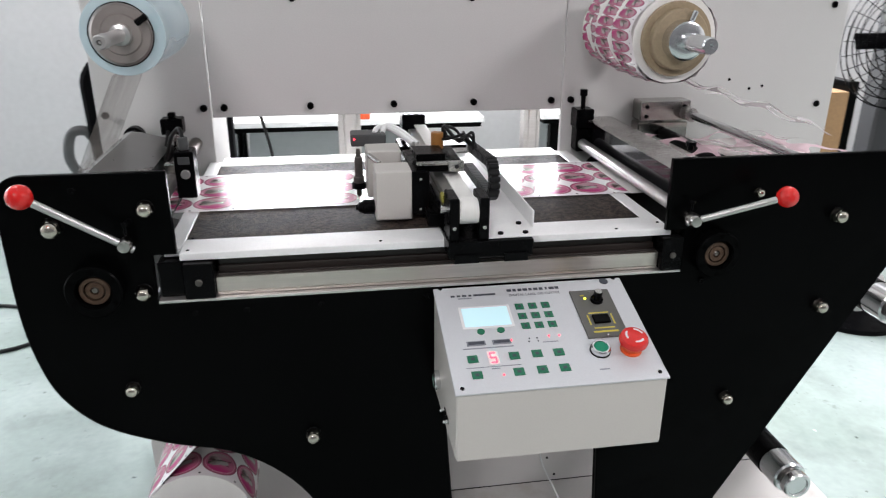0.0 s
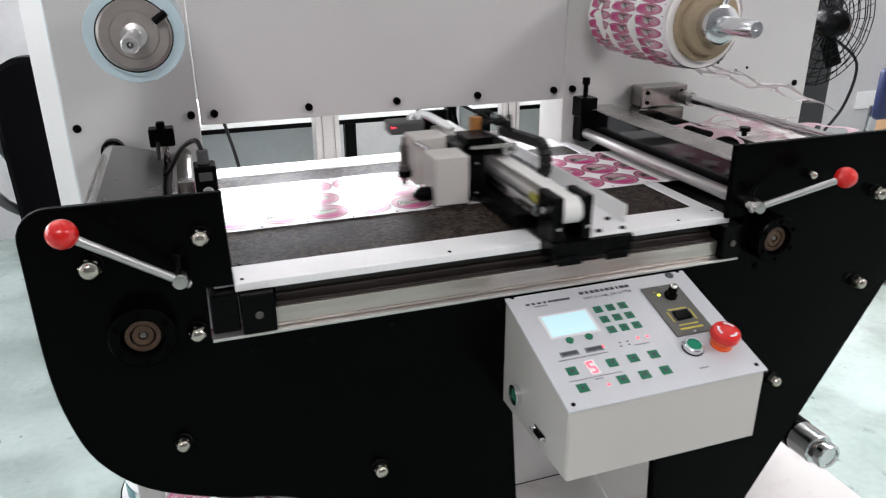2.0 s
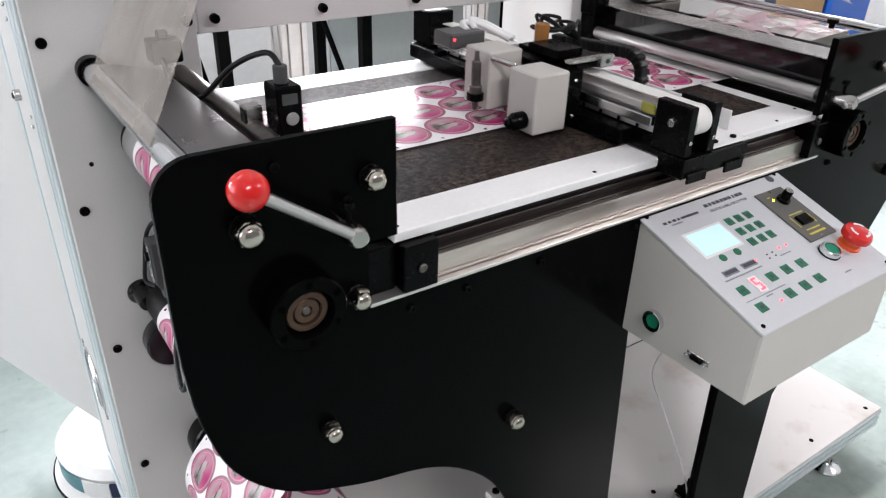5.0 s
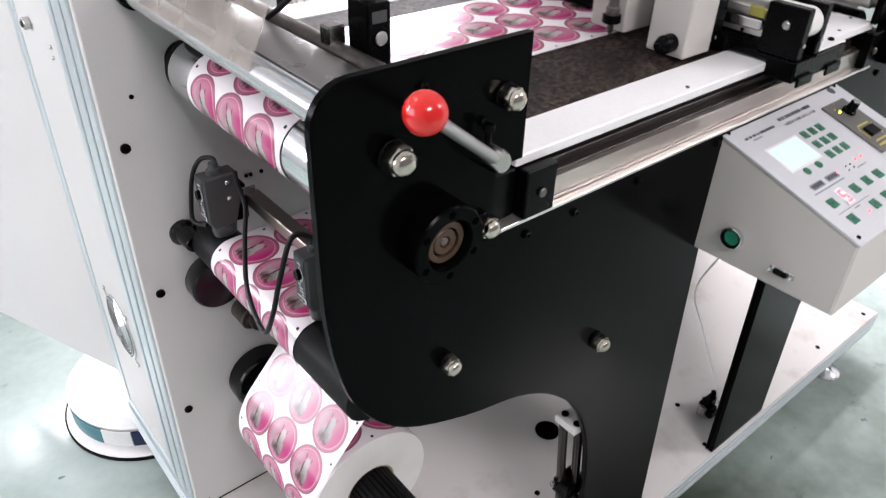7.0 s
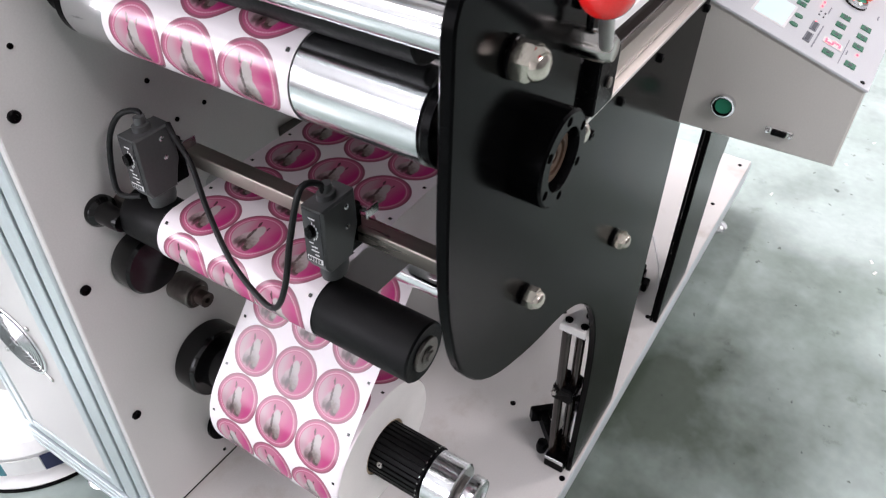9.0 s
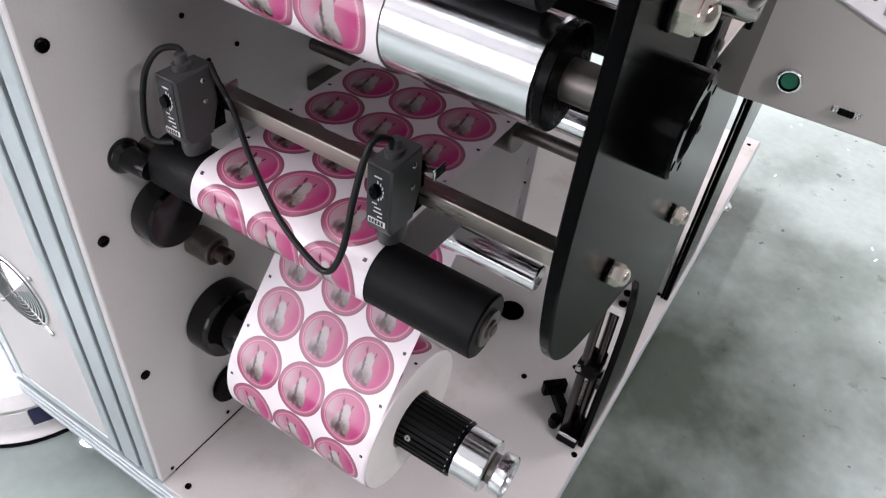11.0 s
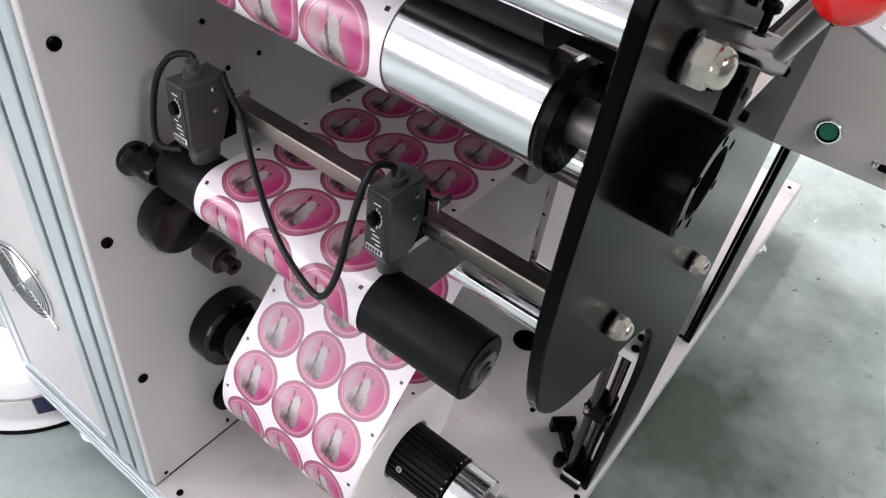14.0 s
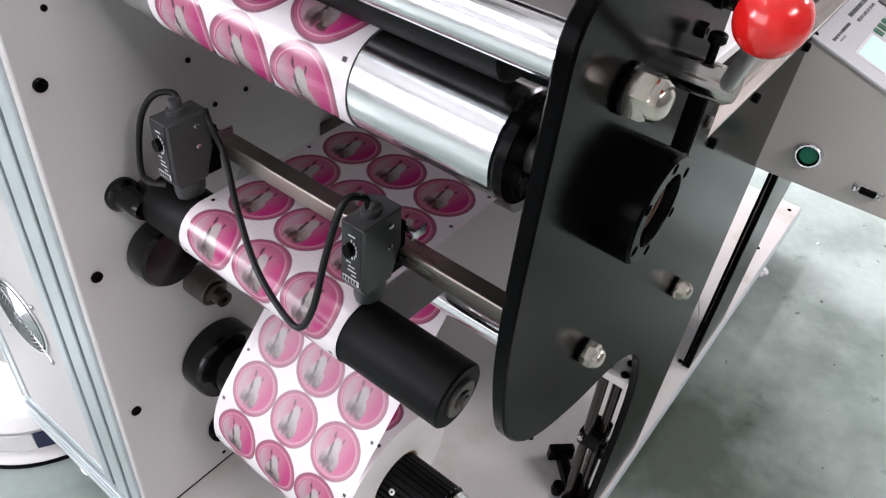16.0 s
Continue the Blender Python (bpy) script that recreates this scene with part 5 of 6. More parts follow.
def web_point(s):
    x, z = np.interp(s, ARC, PATH_XZ[:, 0]), np.interp(s, ARC, PATH_XZ[:, 1])
    e = 0.0035
    dx = np.interp(s + e, ARC, PATH_XZ[:, 0]) - np.interp(s - e, ARC, PATH_XZ[:, 0])
    dz = np.interp(s + e, ARC, PATH_XZ[:, 1]) - np.interp(s - e, ARC, PATH_XZ[:, 1])
    return float(x), float(z), math.atan2(dz, dx)


S_DECK = float(ARC[np.argmax((PATH_XZ[:, 0] > -0.215) & (PATH_XZ[:, 1] > 1.02))])   # where the still part on the deck begins
SHIFT = [(0.0, 0.0, 0.0), (15.70, 0.0, 0.0), (15.80, 0.0035, 0.020), (15.90, 0.0150, 0.048), (16.0, 0.0290, 0.059)]   # feed at the roll and at the drive roller, which takes up slack first
S_SLACK = (1.15, 1.60)
V_PHASE = 0.0625
STRIP = PITCH_V / 12
web = thing("label_web", (0, WY0, 1.0), "glossy white web printed with round pink labels, threaded round the rollers", "label web")


@functools.lru_cache(None)
def strip_mesh(k, bend_):
    """One cross strip of the web, bowed by bend_ hundredths of a radian where it lies round a roller."""
    me = bpy.data.meshes.new("web_strip")
    h, cuts = STRIP * 0.515, 4
    curve_ = bend_ * 0.01 / STRIP
    verts, faces, uvs = [], [], []
    for i in range(cuts + 1):
        x = -h + 2 * h * i / cuts
        for drop in (0, -0.0005):
            for y in (0, WEB_W):
                verts.append((x, y, curve_ * (x * x / 2 - h * h / 6) + drop))
    for side in (0, 1):
        for i in range(cuts):
            p, q = 4 * i + 2 * side, 4 * i + 4 + 2 * side
            v0, v1 = ((k + 0.5) * STRIP - h + 2 * h * j / cuts + V_PHASE for j in (i, i + 1))
            faces.append((p, q, q + 1, p + 1) if side == 0 else (p + 1, q + 1, q, p))
            uvs += [(WEB_W, v0), (WEB_W, v1), (0, v1), (0, v0)] if side == 0 else [(0, v0), (0, v1), (WEB_W, v1), (WEB_W, v0)]
    me.from_pydata(verts, [], faces)
    uvl = me.uv_layers.new(name="UVMap")
    for loop, uv in zip(uvl.data, uvs):
        loop.uv = uv
    me.materials.append(LABELS), me.materials.append(LINER)
    for p in me.polygons:
        p.use_smooth = True
        p.material_index = 1 if p.index >= cuts else 0
    return me


N_STRIPS = int(S_DECK / STRIP)


def strip_pose(s):
    x, z, a = web_point(s)
    lift = 0.0007
    skew = ROLL_SKEW * max(0.0, 1.0 - s / 0.62)
    return Matrix.Translation((x - math.sin(a) * lift, skew, z - 1.0 + math.cos(a) * lift)) @ Matrix.Rotation(-a, 4, "Y")


STRIPS = []
for i in range(N_STRIPS):
    turn = web_point((i + 0.9) * STRIP)[2] - web_point((i + 0.1) * STRIP)[2]
    turn = (turn + math.pi) % (2 * math.pi) - math.pi
    ob = new("web_strip", strip_mesh(i % 12, round(turn / 0.8 / 0.02) * 2))
    ob.parent = web
    ob.matrix_basis = strip_pose((i + 0.5) * STRIP)
    STRIPS.append((ob, (i + 0.5) * STRIP))
# the part on the deck lies still while it is seen
for x0, x1, centre, zz in ((web_point(N_STRIPS * STRIP)[0], 0.262, -0.024, DZ + 0.0014 - 1.0), (0.2615, 0.556, 0.426, DZ + 0.0015 - 1.0)):
    deck_web = part("deck_web", bmesh.new(), LABELS, web, "printed web lying flat on the deck")
    me = deck_web.data
    me.from_pydata([(x0, 0, zz), (x1, 0, zz), (x1, WEB_W, zz), (x0, WEB_W, zz)], [], [(0, 1, 2, 3)])
    uvl = me.uv_layers.new(name="UVMap")
    va = x0 - centre + PITCH_V * 20.5
    for loop, (u, v) in zip(uvl.data, ((WEB_W, va), (WEB_W, va + x1 - x0), (0, va + x1 - x0), (0, va))):
        loop.uv = (u, v)

# the unwinding roll
RY0 = WY0 + ROLL_SKEW
roll = thing("label_roll", (C_ROLL[0], RY0, C_ROLL[1]), "big roll of white web printed with round pink labels", "roll")
seg = 96
me = bpy.data.meshes.new("printed_surface")
verts, faces, uvs = [], [], []
a_out = math.atan2(PATH_XZ[np.argmin(abs(ARC - S_ROLL)), 1] - C_ROLL[1], PATH_XZ[np.argmin(abs(ARC - S_ROLL)), 0] - C_ROLL[0])
for i in range(seg + 1):
    t = a_out - 2 * math.pi * i / seg
    for y in (0, WEB_W):
        verts.append((R_ROLL * math.cos(t), y, R_ROLL * math.sin(t)))
for i in range(seg):
    faces.append((2 * i, 2 * i + 1, 2 * i + 3, 2 * i + 2))
me.from_pydata(verts, [], faces)
uvl = me.uv_layers.new(name="UVMap")
for i in range(seg):
    va, vb = S_ROLL + R_ROLL * 2 * math.pi * i / seg + V_PHASE, S_ROLL + R_ROLL * 2 * math.pi * (i + 1) / seg + V_PHASE
    for loop, (u, v) in zip(uvl.data[4 * i:4 * i + 4], ((WEB_W, va), (0, va), (0, vb), (WEB_W, vb))):
        loop.uv = (u, v)
for p in me.polygons:
    p.use_smooth = True
me.materials.append(LABELS)
ob = new("printed_surface", me)
ob.parent = roll
prof = [(WEB_W - 0.002, 0.0417)] + [(0.0003 + 0.00002 * ((k * 7) % 3) + (0.00003 if k % 2 else 0), 0.0417 + (R_ROLL - 0.0422) * (k // 2 + k % 2 * 0.85) / 18) for k in range(37)] + [(WEB_W - 0.002, R_ROLL - 0.0005), (WEB_W - 0.002, 0.0417)]
part("wound_paper", lathe((C_ROLL[0], RY0 - 0.0006, C_ROLL[1]), (0, 1, 0), prof, 72), PAPER, roll, "white edges of wound paper")
part("core", ring((C_ROLL[0], RY0 + 0.0005, C_ROLL[1]), (0, 1, 0), 0.0385, 0.0415, WEB_W, 48), CORE, roll)
shaft = thing("unwind_shaft", (C_ROLL[0], RY0, C_ROLL[1]), "black ribbed expanding unwind shaft with a bright steel end", "shaft")
cx, cz = C_ROLL
pts = []
for i in range(30):
    for f, r in ((0.0, 0.0378), (0.62, 0.0378), (0.68, 0.0345), (0.94, 0.0345)):
        t = 2 * math.pi * (i + f) / 30
        pts.append((cx + r * math.cos(t), cz + r * math.sin(t)))
part("ribbed_body", plate(pts, "y", 1.128, 1.47, 0), RUBBER, shaft, "black rubber body with lengthwise slots")
part("end_ring", ring((cx, 1.124, cz), (0, 1, 0), 0.02, 0.0378, 0.004, 48), BLACK_METAL, shaft)
for k in range(24):                                     # bright dots round the seam
    t = 2 * math.pi * k / 24
    part("seam_pin", rod((cx + 0.0365 * math.cos(t), 1.1275, cz + 0.0365 * math.sin(t)), (cx + 0.0390 * math.cos(t), 1.1275, cz + 0.0390 * math.sin(t)), 0.0011, 6, 0), STEEL, shaft)
part("steel_collar", rod((cx, 1.082, cz), (cx, 1.1238, cz), 0.0362, 48, 0.002), CHROME, shaft)
part("neck", rod((cx, 1.068, cz), (cx, 1.0818, cz), 0.020, 32), DULL_STEEL, shaft)
part("end_cap", lathe((cx, 1.073, cz), (0, -1, 0), [(0, 0), (0, 0.0265), (0.003, 0.0285), (0.016, 0.0285), (0.018, 0.027), (0.018, 0.023), (0.015, 0.022), (0.015, 0)], 40), CHROME, shaft)
part("set_screw", ring((cx - 0.0348, 1.185, cz + 0.0150), (-0.92, 0, 0.39), 0.0016, 0.0046, 0.0012, 14), STEEL, shaft)

# film roll at the top of the feed side
FX, FZ = -0.258, 1.308
fr = thing("film_roll", (FX, 1.23, FZ), "roll of bluish clear film with a grey hub disc", "roll")
part("film", ring((FX, 1.225, FZ), (0, 1, 0), 0.041, 0.0605, 0.225, 64), FILM_ROLL, fr)
part("hub_disc", lathe((FX, 1.224, FZ), (0, -1, 0), [(0, 0), (0, 0.0450), (0.003, 0.0455), (0.006, 0.0435), (0.008, 0.041), (0.008, 0.030), (0.011, 0.028), (0.011, 0)], 48), HUB_GREY, fr)
part("spindle", lathe((FX, 1.213, FZ), (0, -1, 0), [(0, 0), (0, 0.0160), (0.008, 0.0150), (0.010, 0.0092), (0.088, 0.0092), (0.092, 0.0102), (0.112, 0.0102), (0.117, 0.0086), (0.117, 0.0036), (0.108, 0.0036), (0.118, 0)], 32), SATIN, fr)
part("rim", ring((FX, 1.2165, FZ), (0, -1, 0), 0.0448, 0.0464, 0.003, 56), BLACK_METAL, fr)
part("clamp_screw", rod((FX + 0.025, 1.205, FZ + 0.016), (FX + 0.041, 1.205, FZ + 0.027), 0.0050, 14), BLACK_METAL, fr)
part("spindle_back", rod((FX, 1.45, FZ), (FX, YB, FZ), 0.014, 24), STEEL, fr)
# film running down to the guide tube and on to the nip
film = thing("film_sheet", (-0.30, 1.24, 1.10), "clear plastic film running from its roll to the nip", "film")


def sheet(line, y0, y1):
    bm = bmesh.new()
    rows = [(bm.verts.new((x, y0, z)), bm.verts.new((x, y1, z))) for x, z in line]
    for a, b in zip(rows, rows[1:]):
        bm.faces.new((a[0], b[0], b[1], a[1]))
    return bm


part("film", sheet([(FX - 0.019, FZ - 0.0575), (-0.3535, 1.096)] + arc(-0.338, 1.090, 0.0155, 160, 120, 4), 1.205, 1.470), FILM, film)
part("guide_sheet", plate([(-0.334, 1.1065), (-0.318, 1.1050), (-0.256, 1.0885), (-0.257, 1.0870), (-0.319, 1.1035), (-0.334, 1.1055)], "y", 1.050, 1.500, 0), SHEET_STEEL, mach, "dull steel sheet between the guide tube and the nip")

# waste roll at the top of the take-up side
WX, WZ = 0.614, 1.292
wr = thing("waste_roll", (WX, 1.23, WZ), "roll of cut-out pink label waste on a steel chuck", "roll")
me = bpy.data.meshes.new("wound_waste")
verts, faces = [], []
rng = random.Random(5)
lumps = [0.0745 + rng.uniform(-0.004, 0.004) for _ in range(17)]
for j in range(17):
    for i in range(48):
        t = 2 * math.pi * i / 48
        r = lumps[j] + 0.0016 * math.sin(5 * t + j) + rng.uniform(-0.0014, 0.0014)
        verts.append((r * math.cos(t), 0.005 + 0.255 * j / 16, r * math.sin(t)))
for j in range(16):
    for i in range(48):
        faces.append((48 * j + i, 48 * j + (i + 1) % 48, 48 * (j + 1) + (i + 1) % 48, 48 * (j + 1) + i))
me.from_pydata(verts, [], faces)
uvl = me.uv_layers.new(name="UVMap")
for p in me.polygons:
    p.use_smooth = True
    j, i = divmod(p.index, 48)
    for li, (dj, di) in zip(p.loop_indices, ((0, 0), (0, 1), (1, 1), (1, 0))):
        uvl.data[li].uv = ((j + dj) * 0.217 / 16, (i + di) * 0.0360)
me.materials.append(LABELS)
ob = new("wound_waste", me)
ob.parent = wr
part("wound_side", ring((WX, 1.2345, WZ), (0, 1, 0), 0.05, 0.073, 0.25, 48), PAPER, wr)
part("card_core", lathe((WX, 1.234, WZ), (0, -1, 0), [(0, 0.028), (0, 0.060), (0.004, 0.061), (0.010, 0.060), (0.010, 0.050), (0.022, 0.049), (0.024, 0.047), (0.024, 0.028)], 48), CORE, wr, "brown card core")
part("chuck", lathe((WX, 1.222, WZ), (0, -1, 0), [(0, 0), (0, 0.036), (0.010, 0.036), (0.012, 0.033), (0.034, 0.031), (0.036, 0.027), (0.036, 0.014), (0.040, 0.0135), (0.108, 0.0135), (0.112, 0.0115), (0.112, 0.004), (0.107, 0.004), (0.107, 0)], 40), CHROME, wr, "bright steel chuck and spindle")
part("chuck_screw", rod((WX + 0.012, 1.205, WZ + 0.030), (WX + 0.018, 1.205, WZ + 0.046), 0.005, 12), CHROME, wr)
part("spindle_back", rod((WX, 1.48, WZ), (WX, YB, WZ), 0.014, 24), STEEL, wr)


def waste_lattice(p, q, rows, cols, y0, width):
    """A strip of leftover web with round holes where the labels were."""
    bm = bmesh.new()
    p, q = Vector(p), Vector(q)
    cw, ch = width / cols, (q - p).length / rows
    d = (q - p).normalized()
    for i in range(rows):
        for j in range(cols):
            c = p + d * ch * (i + 0.5)
            cy = y0 + cw * (j + 0.5)
            inner, outer = [], []
            for k in range(24):
                t = 2 * math.pi * k / 24
                ct, st = math.cos(t), math.sin(t)
                m = 1 / max(abs(ct), abs(st))
                inner.append(bm.verts.new((c + d * ch * 0.42 * ct) + Vector((0, cy - c.y + cw * 0.42 * st, 0))))
                outer.append(bm.verts.new((c + d * ch * 0.5 * ct * m) + Vector((0, cy - c.y + cw * 0.5 * st * m, 0))))
            for v in inner + outer:                         # the strip is creased and limp
                v.co.z += 0.006 * math.sin(31 * v.co.x + 17 * v.co.y) + 0.004 * math.sin(67 * v.co.x - 43 * v.co.y + 1)
            for k in range(24):
                bm.faces.new((inner[k], inner[(k + 1) % 24], outer[(k + 1) % 24], outer[k]))
    return bm


ws = thing("waste_web", (0.70, 1.23, 1.10), "lattice of leftover web with round holes", "waste web")
part("lattice", waste_lattice((WX + 0.030, WY0, WZ - 0.068), (0.93, WY0, 1.130), 5, 3, WY0, WEB_W), film_material("waste_film", (0.8, 0.74, 0.76), 0.08), ws)
part("lattice", waste_lattice((0.672, WY0, 1.082), (0.98, WY0, 1.080), 5, 3, WY0, WEB_W), film_material("waste_paper", (0.80, 0.56, 0.62), 0.10), ws)
part("finished_web", sheet([(0.557, 1.0305), (0.600, 1.0312), (0.645, 1.060), (0.70, 1.062), (0.93, 1.075), (0.96, 1.05), (0.956, 0.90)], WY0, WY0 + WEB_W), PAPER, ws)

# ---- cutting gantry ----
GX0, GY0, GZ0 = 0.355, 1.03, 1.031
gan = thing("cutting_gantry", (GX0, GY0, GZ0), "black and aluminium cutting gantry with two white knife heads", "gantry")


def gx(a):
    return GX0 + a


bm = box(gx(-0.134), gx(-0.010), 0.992, 1.033, 1.0145, 1.040, 0.002)
box(gx(-0.134), gx(-0.010), 0.992, 1.080, 1.0335, 1.0405, 0.001, bm)
part("carriage_block", bm, BLACK_METAL, gan)
for a in (-0.108, -0.036):
    part("wheel_cover", box(gx(a - 0.018), gx(a + 0.018), 0.988, 0.9915, 1.009, 1.022, 0.001), BLACK_METAL, gan)
for a0, a1 in ((-0.132, -0.118), (-0.089, -0.075)):
    up = part("upright", box(gx(a0), gx(a1), 0.996, 1.048, 1.041, 1.103, 0.0015), BLACK_METAL, gan, "black belt end bracket")
    part("screw", rod((gx((a0 + a1) / 2), 0.996, 1.060), (gx((a0 + a1) / 2), 0.9935, 1.060), 0.003, 10), STEEL, up)
pul = part("belt_pulley", rod((gx(-0.1175), 1.014, 1.080), (gx(-0.0895), 1.014, 1.080), 0.0185, 40, 0.001), BELT, gan, "white belt round its pulley")
part("axle", rod((gx(-0.142), 1.016, 1.082), (gx(-0.076), 1.016, 1.082), 0.005, 16), STEEL, pul)
bm = box(gx(-0.126), gx(-0.092), 1.049, 1.530, 1.056, 1.068, 0.001)
box(gx(-0.122), gx(-0.094), 1.049, 1.530, 1.0685, 1.080, 0.001, bm)
box(gx(-0.128), gx(-0.092), 1.049, 1.530, 1.0805, 1.090, 0.001, bm)
part("cross_beam", bm, ALU, gan, "aluminium cross beam")
part("beam_rail", box(gx(-0.136), gx(-0.1285), 1.049, 1.530, 1.066, 1.078, 0.001), CHROME, gan, "bright linear guide rail")
for k in range(14):
    part("rail_screw", rod((gx(-0.1285), 1.075 + 0.032 * k, 1.060), (gx(-0.1295), 1.075 + 0.032 * k, 1.060), 0.0028, 10), BLACK_METAL, gan)
part("rail_stop", box(gx(-0.134), gx(-0.1295), 1.0495, 1.070, 1.0805, 1.093, 0.001), YELLOW_DULL, gan, "dull yellow end stop")
part("timing_belt", box(gx(-0.116), gx(-0.092), 1.018, 1.530, 1.0965, 1.0985, 0.0005), BELT, gan)
part("beam_base", box(gx(-0.150), gx(-0.070), 1.081, 1.530, 1.0345, 1.0545, 0.001), BLACK_METAL, gan)
tray = part("chain_tray", box(gx(-0.078), gx(0.000), 0.998, 1.520, 1.0412, 1.0436, 0.0005), DECK_WHITE, gan, "white sheet-metal cable tray")
part("tray_lip", box(gx(-0.0025), gx(0.000), 1.030, 1.520, 1.0437, 1.070, 0.0005), DECK_WHITE, tray)
for a, y in ((-0.055, 1.010), (-0.018, 1.010), (-0.018, 1.050)):
    cap_screw(gx(a), y, 1.0436, tray, 0.0042, (0, 0, 1), 0.003)
part("rear_carriage", box(gx(-0.150), gx(-0.010), 1.500, 1.580, 1.036, 1.060, 0.002), BLACK_METAL, gan)
motor = part("beam_motor", box(gx(-0.140), gx(-0.092), 1.531, 1.585, 1.061, 1.118, 0.002), BLACK_METAL, gan, "black stepper motor")

# the carriage with its two knife heads; it runs along the beam
HY0 = 1.155
HEAD_AT = Vector((gx(-0.150), HY0, GZ0))
bm = box(gx(-0.170), gx(-0.142), HY0 + 0.004, HY0 + 0.150, 1.042, 1.110, 0.0015)
box(gx(-0.142), gx(-0.085), HY0 + 0.020, HY0 + 0.140, 1.1045, 1.116, 0.0015, bm)
bmesh.ops.translate(bm, verts=bm.verts, vec=-HEAD_AT)
head = part("knife_carriage", bm, BLACK_METAL, gan, "black carriage plate", at=HEAD_AT)


def knife_head(x0, y0, z1, name="knife_head"):
    h = part(name, box(x0, x0 + 0.056, y0, y0 + 0.056, z1 - 0.078, z1, 0.002), BOX_COAT, head, "cream-white knife head cover")
    return h


knife_head(gx(-0.226), HY0, 1.113)
knife_head(gx(-0.233), HY0 + 0.088, 1.124)
part("head_bracket", box(gx(-0.160), gx(-0.090), HY0 + 0.012, HY0 + 0.024, 1.1165, 1.121, 0.001, box(gx(-0.112), gx(-0.088), HY0 + 0.004, HY0 + 0.012, 1.108, 1.124, 0.001)), STEEL, head)
part("bracket_hole", rod((gx(-0.100), HY0 + 0.004, 1.116), (gx(-0.100), HY0 + 0.0032, 1.116), 0.0035, 12), STICKER, head)
part("stay_rod", rod((gx(-0.215), HY0 + 0.056, 1.112), (gx(-0.230), HY0 + 0.090, 1.118), 0.004, 12), STEEL, head)
kn = part("knife_holder", lathe((gx(-0.246), HY0 + 0.100, 1.126), (0, 0, -1), [(0, 0), (0, 0.003), (0.012, 0.004), (0.014, 0.0065), (0.045, 0.007), (0.047, 0.009), (0.060, 0.009), (0.062, 0.005), (0.078, 0.004), (0.082, 0)], 24), DULL_STEEL, head, "grey steel knife holder")
part("holder_ring", ring((gx(-0.246), HY0 + 0.100, 1.060), (0, 0, 1), 0.0065, 0.012, 0.010, 24), BLACK_METAL, head)
part("knife_holder", lathe((gx(-0.227), HY0 + 0.020, 1.052), (-1, 0, 0), [(0, 0), (0, 0.0115), (0.016, 0.0115), (0.018, 0.010), (0.024, 0.008), (0.026, 0.005), (0.029, 0.004), (0.029, 0)], 20), BLACK_METAL, head)
part("screw", rod((gx(-0.156), HY0 + 0.004, 1.098), (gx(-0.156), HY0 + 0.0015, 1.098), 0.0025, 10), STEEL, head)
part("screw", rod((gx(-0.156), HY0 + 0.004, 1.050), (gx(-0.156), HY0 + 0.0015, 1.050), 0.0025, 10), STEEL, head)
part("solenoid", rod((gx(-0.112), HY0 + 0.125, 1.1165), (gx(-0.112), HY0 + 0.125, 1.144), 0.0105, 24), BROWN_PLASTIC, head, "amber capped solenoid")
part("solenoid_body", box(gx(-0.255), gx(-0.196), HY0 + 0.148, HY0 + 0.190, 1.118, 1.138, 0.002), GREY_PLASTIC, head)
part("lamp", rod((gx(-0.250), HY0 + 0.1475, 1.131), (gx(-0.250), HY0 + 0.145, 1.131), 0.0017, 10), LED_RED, head, "small red lamp")
part("terminal_block", box(gx(-0.158), gx(-0.112), HY0 + 0.040, HY0 + 0.100, 1.1165, 1.128, 0.001), BLACK_METAL, head)
rng = random.Random(8)
for k in range(6):
    p = [(gx(-0.112 + 0.004 * k), HY0 + 0.120 + 0.006 * k, 1.132)]
    for j in range(3):
        p.append((gx(-0.098 + 0.018 * j + rng.uniform(-0.008, 0.008)), HY0 + 0.130 + rng.uniform(-0.030, 0.030), 1.138 + rng.uniform(-0.008, 0.014)))
    p.append((gx(-0.052 + rng.uniform(-0.006, 0.006)), HY0 + 0.110, 1.116))
    part("wire", hose(p, 0.0026, 8), CABLE, head)
for k in range(2):
    part("air_tube", hose([(gx(-0.215 + 0.014 * k), HY0 + 0.165, 1.136), (gx(-0.205 + 0.014 * k), HY0 + 0.190, 1.141 + 0.003 * k), (gx(-0.180 + 0.010 * k), HY0 + 0.180, 1.138), (gx(-0.150 + 0.008 * k), HY0 + 0.150, 1.120)], 0.0046, 10), WHITE_PRINT, head, "white air tube")
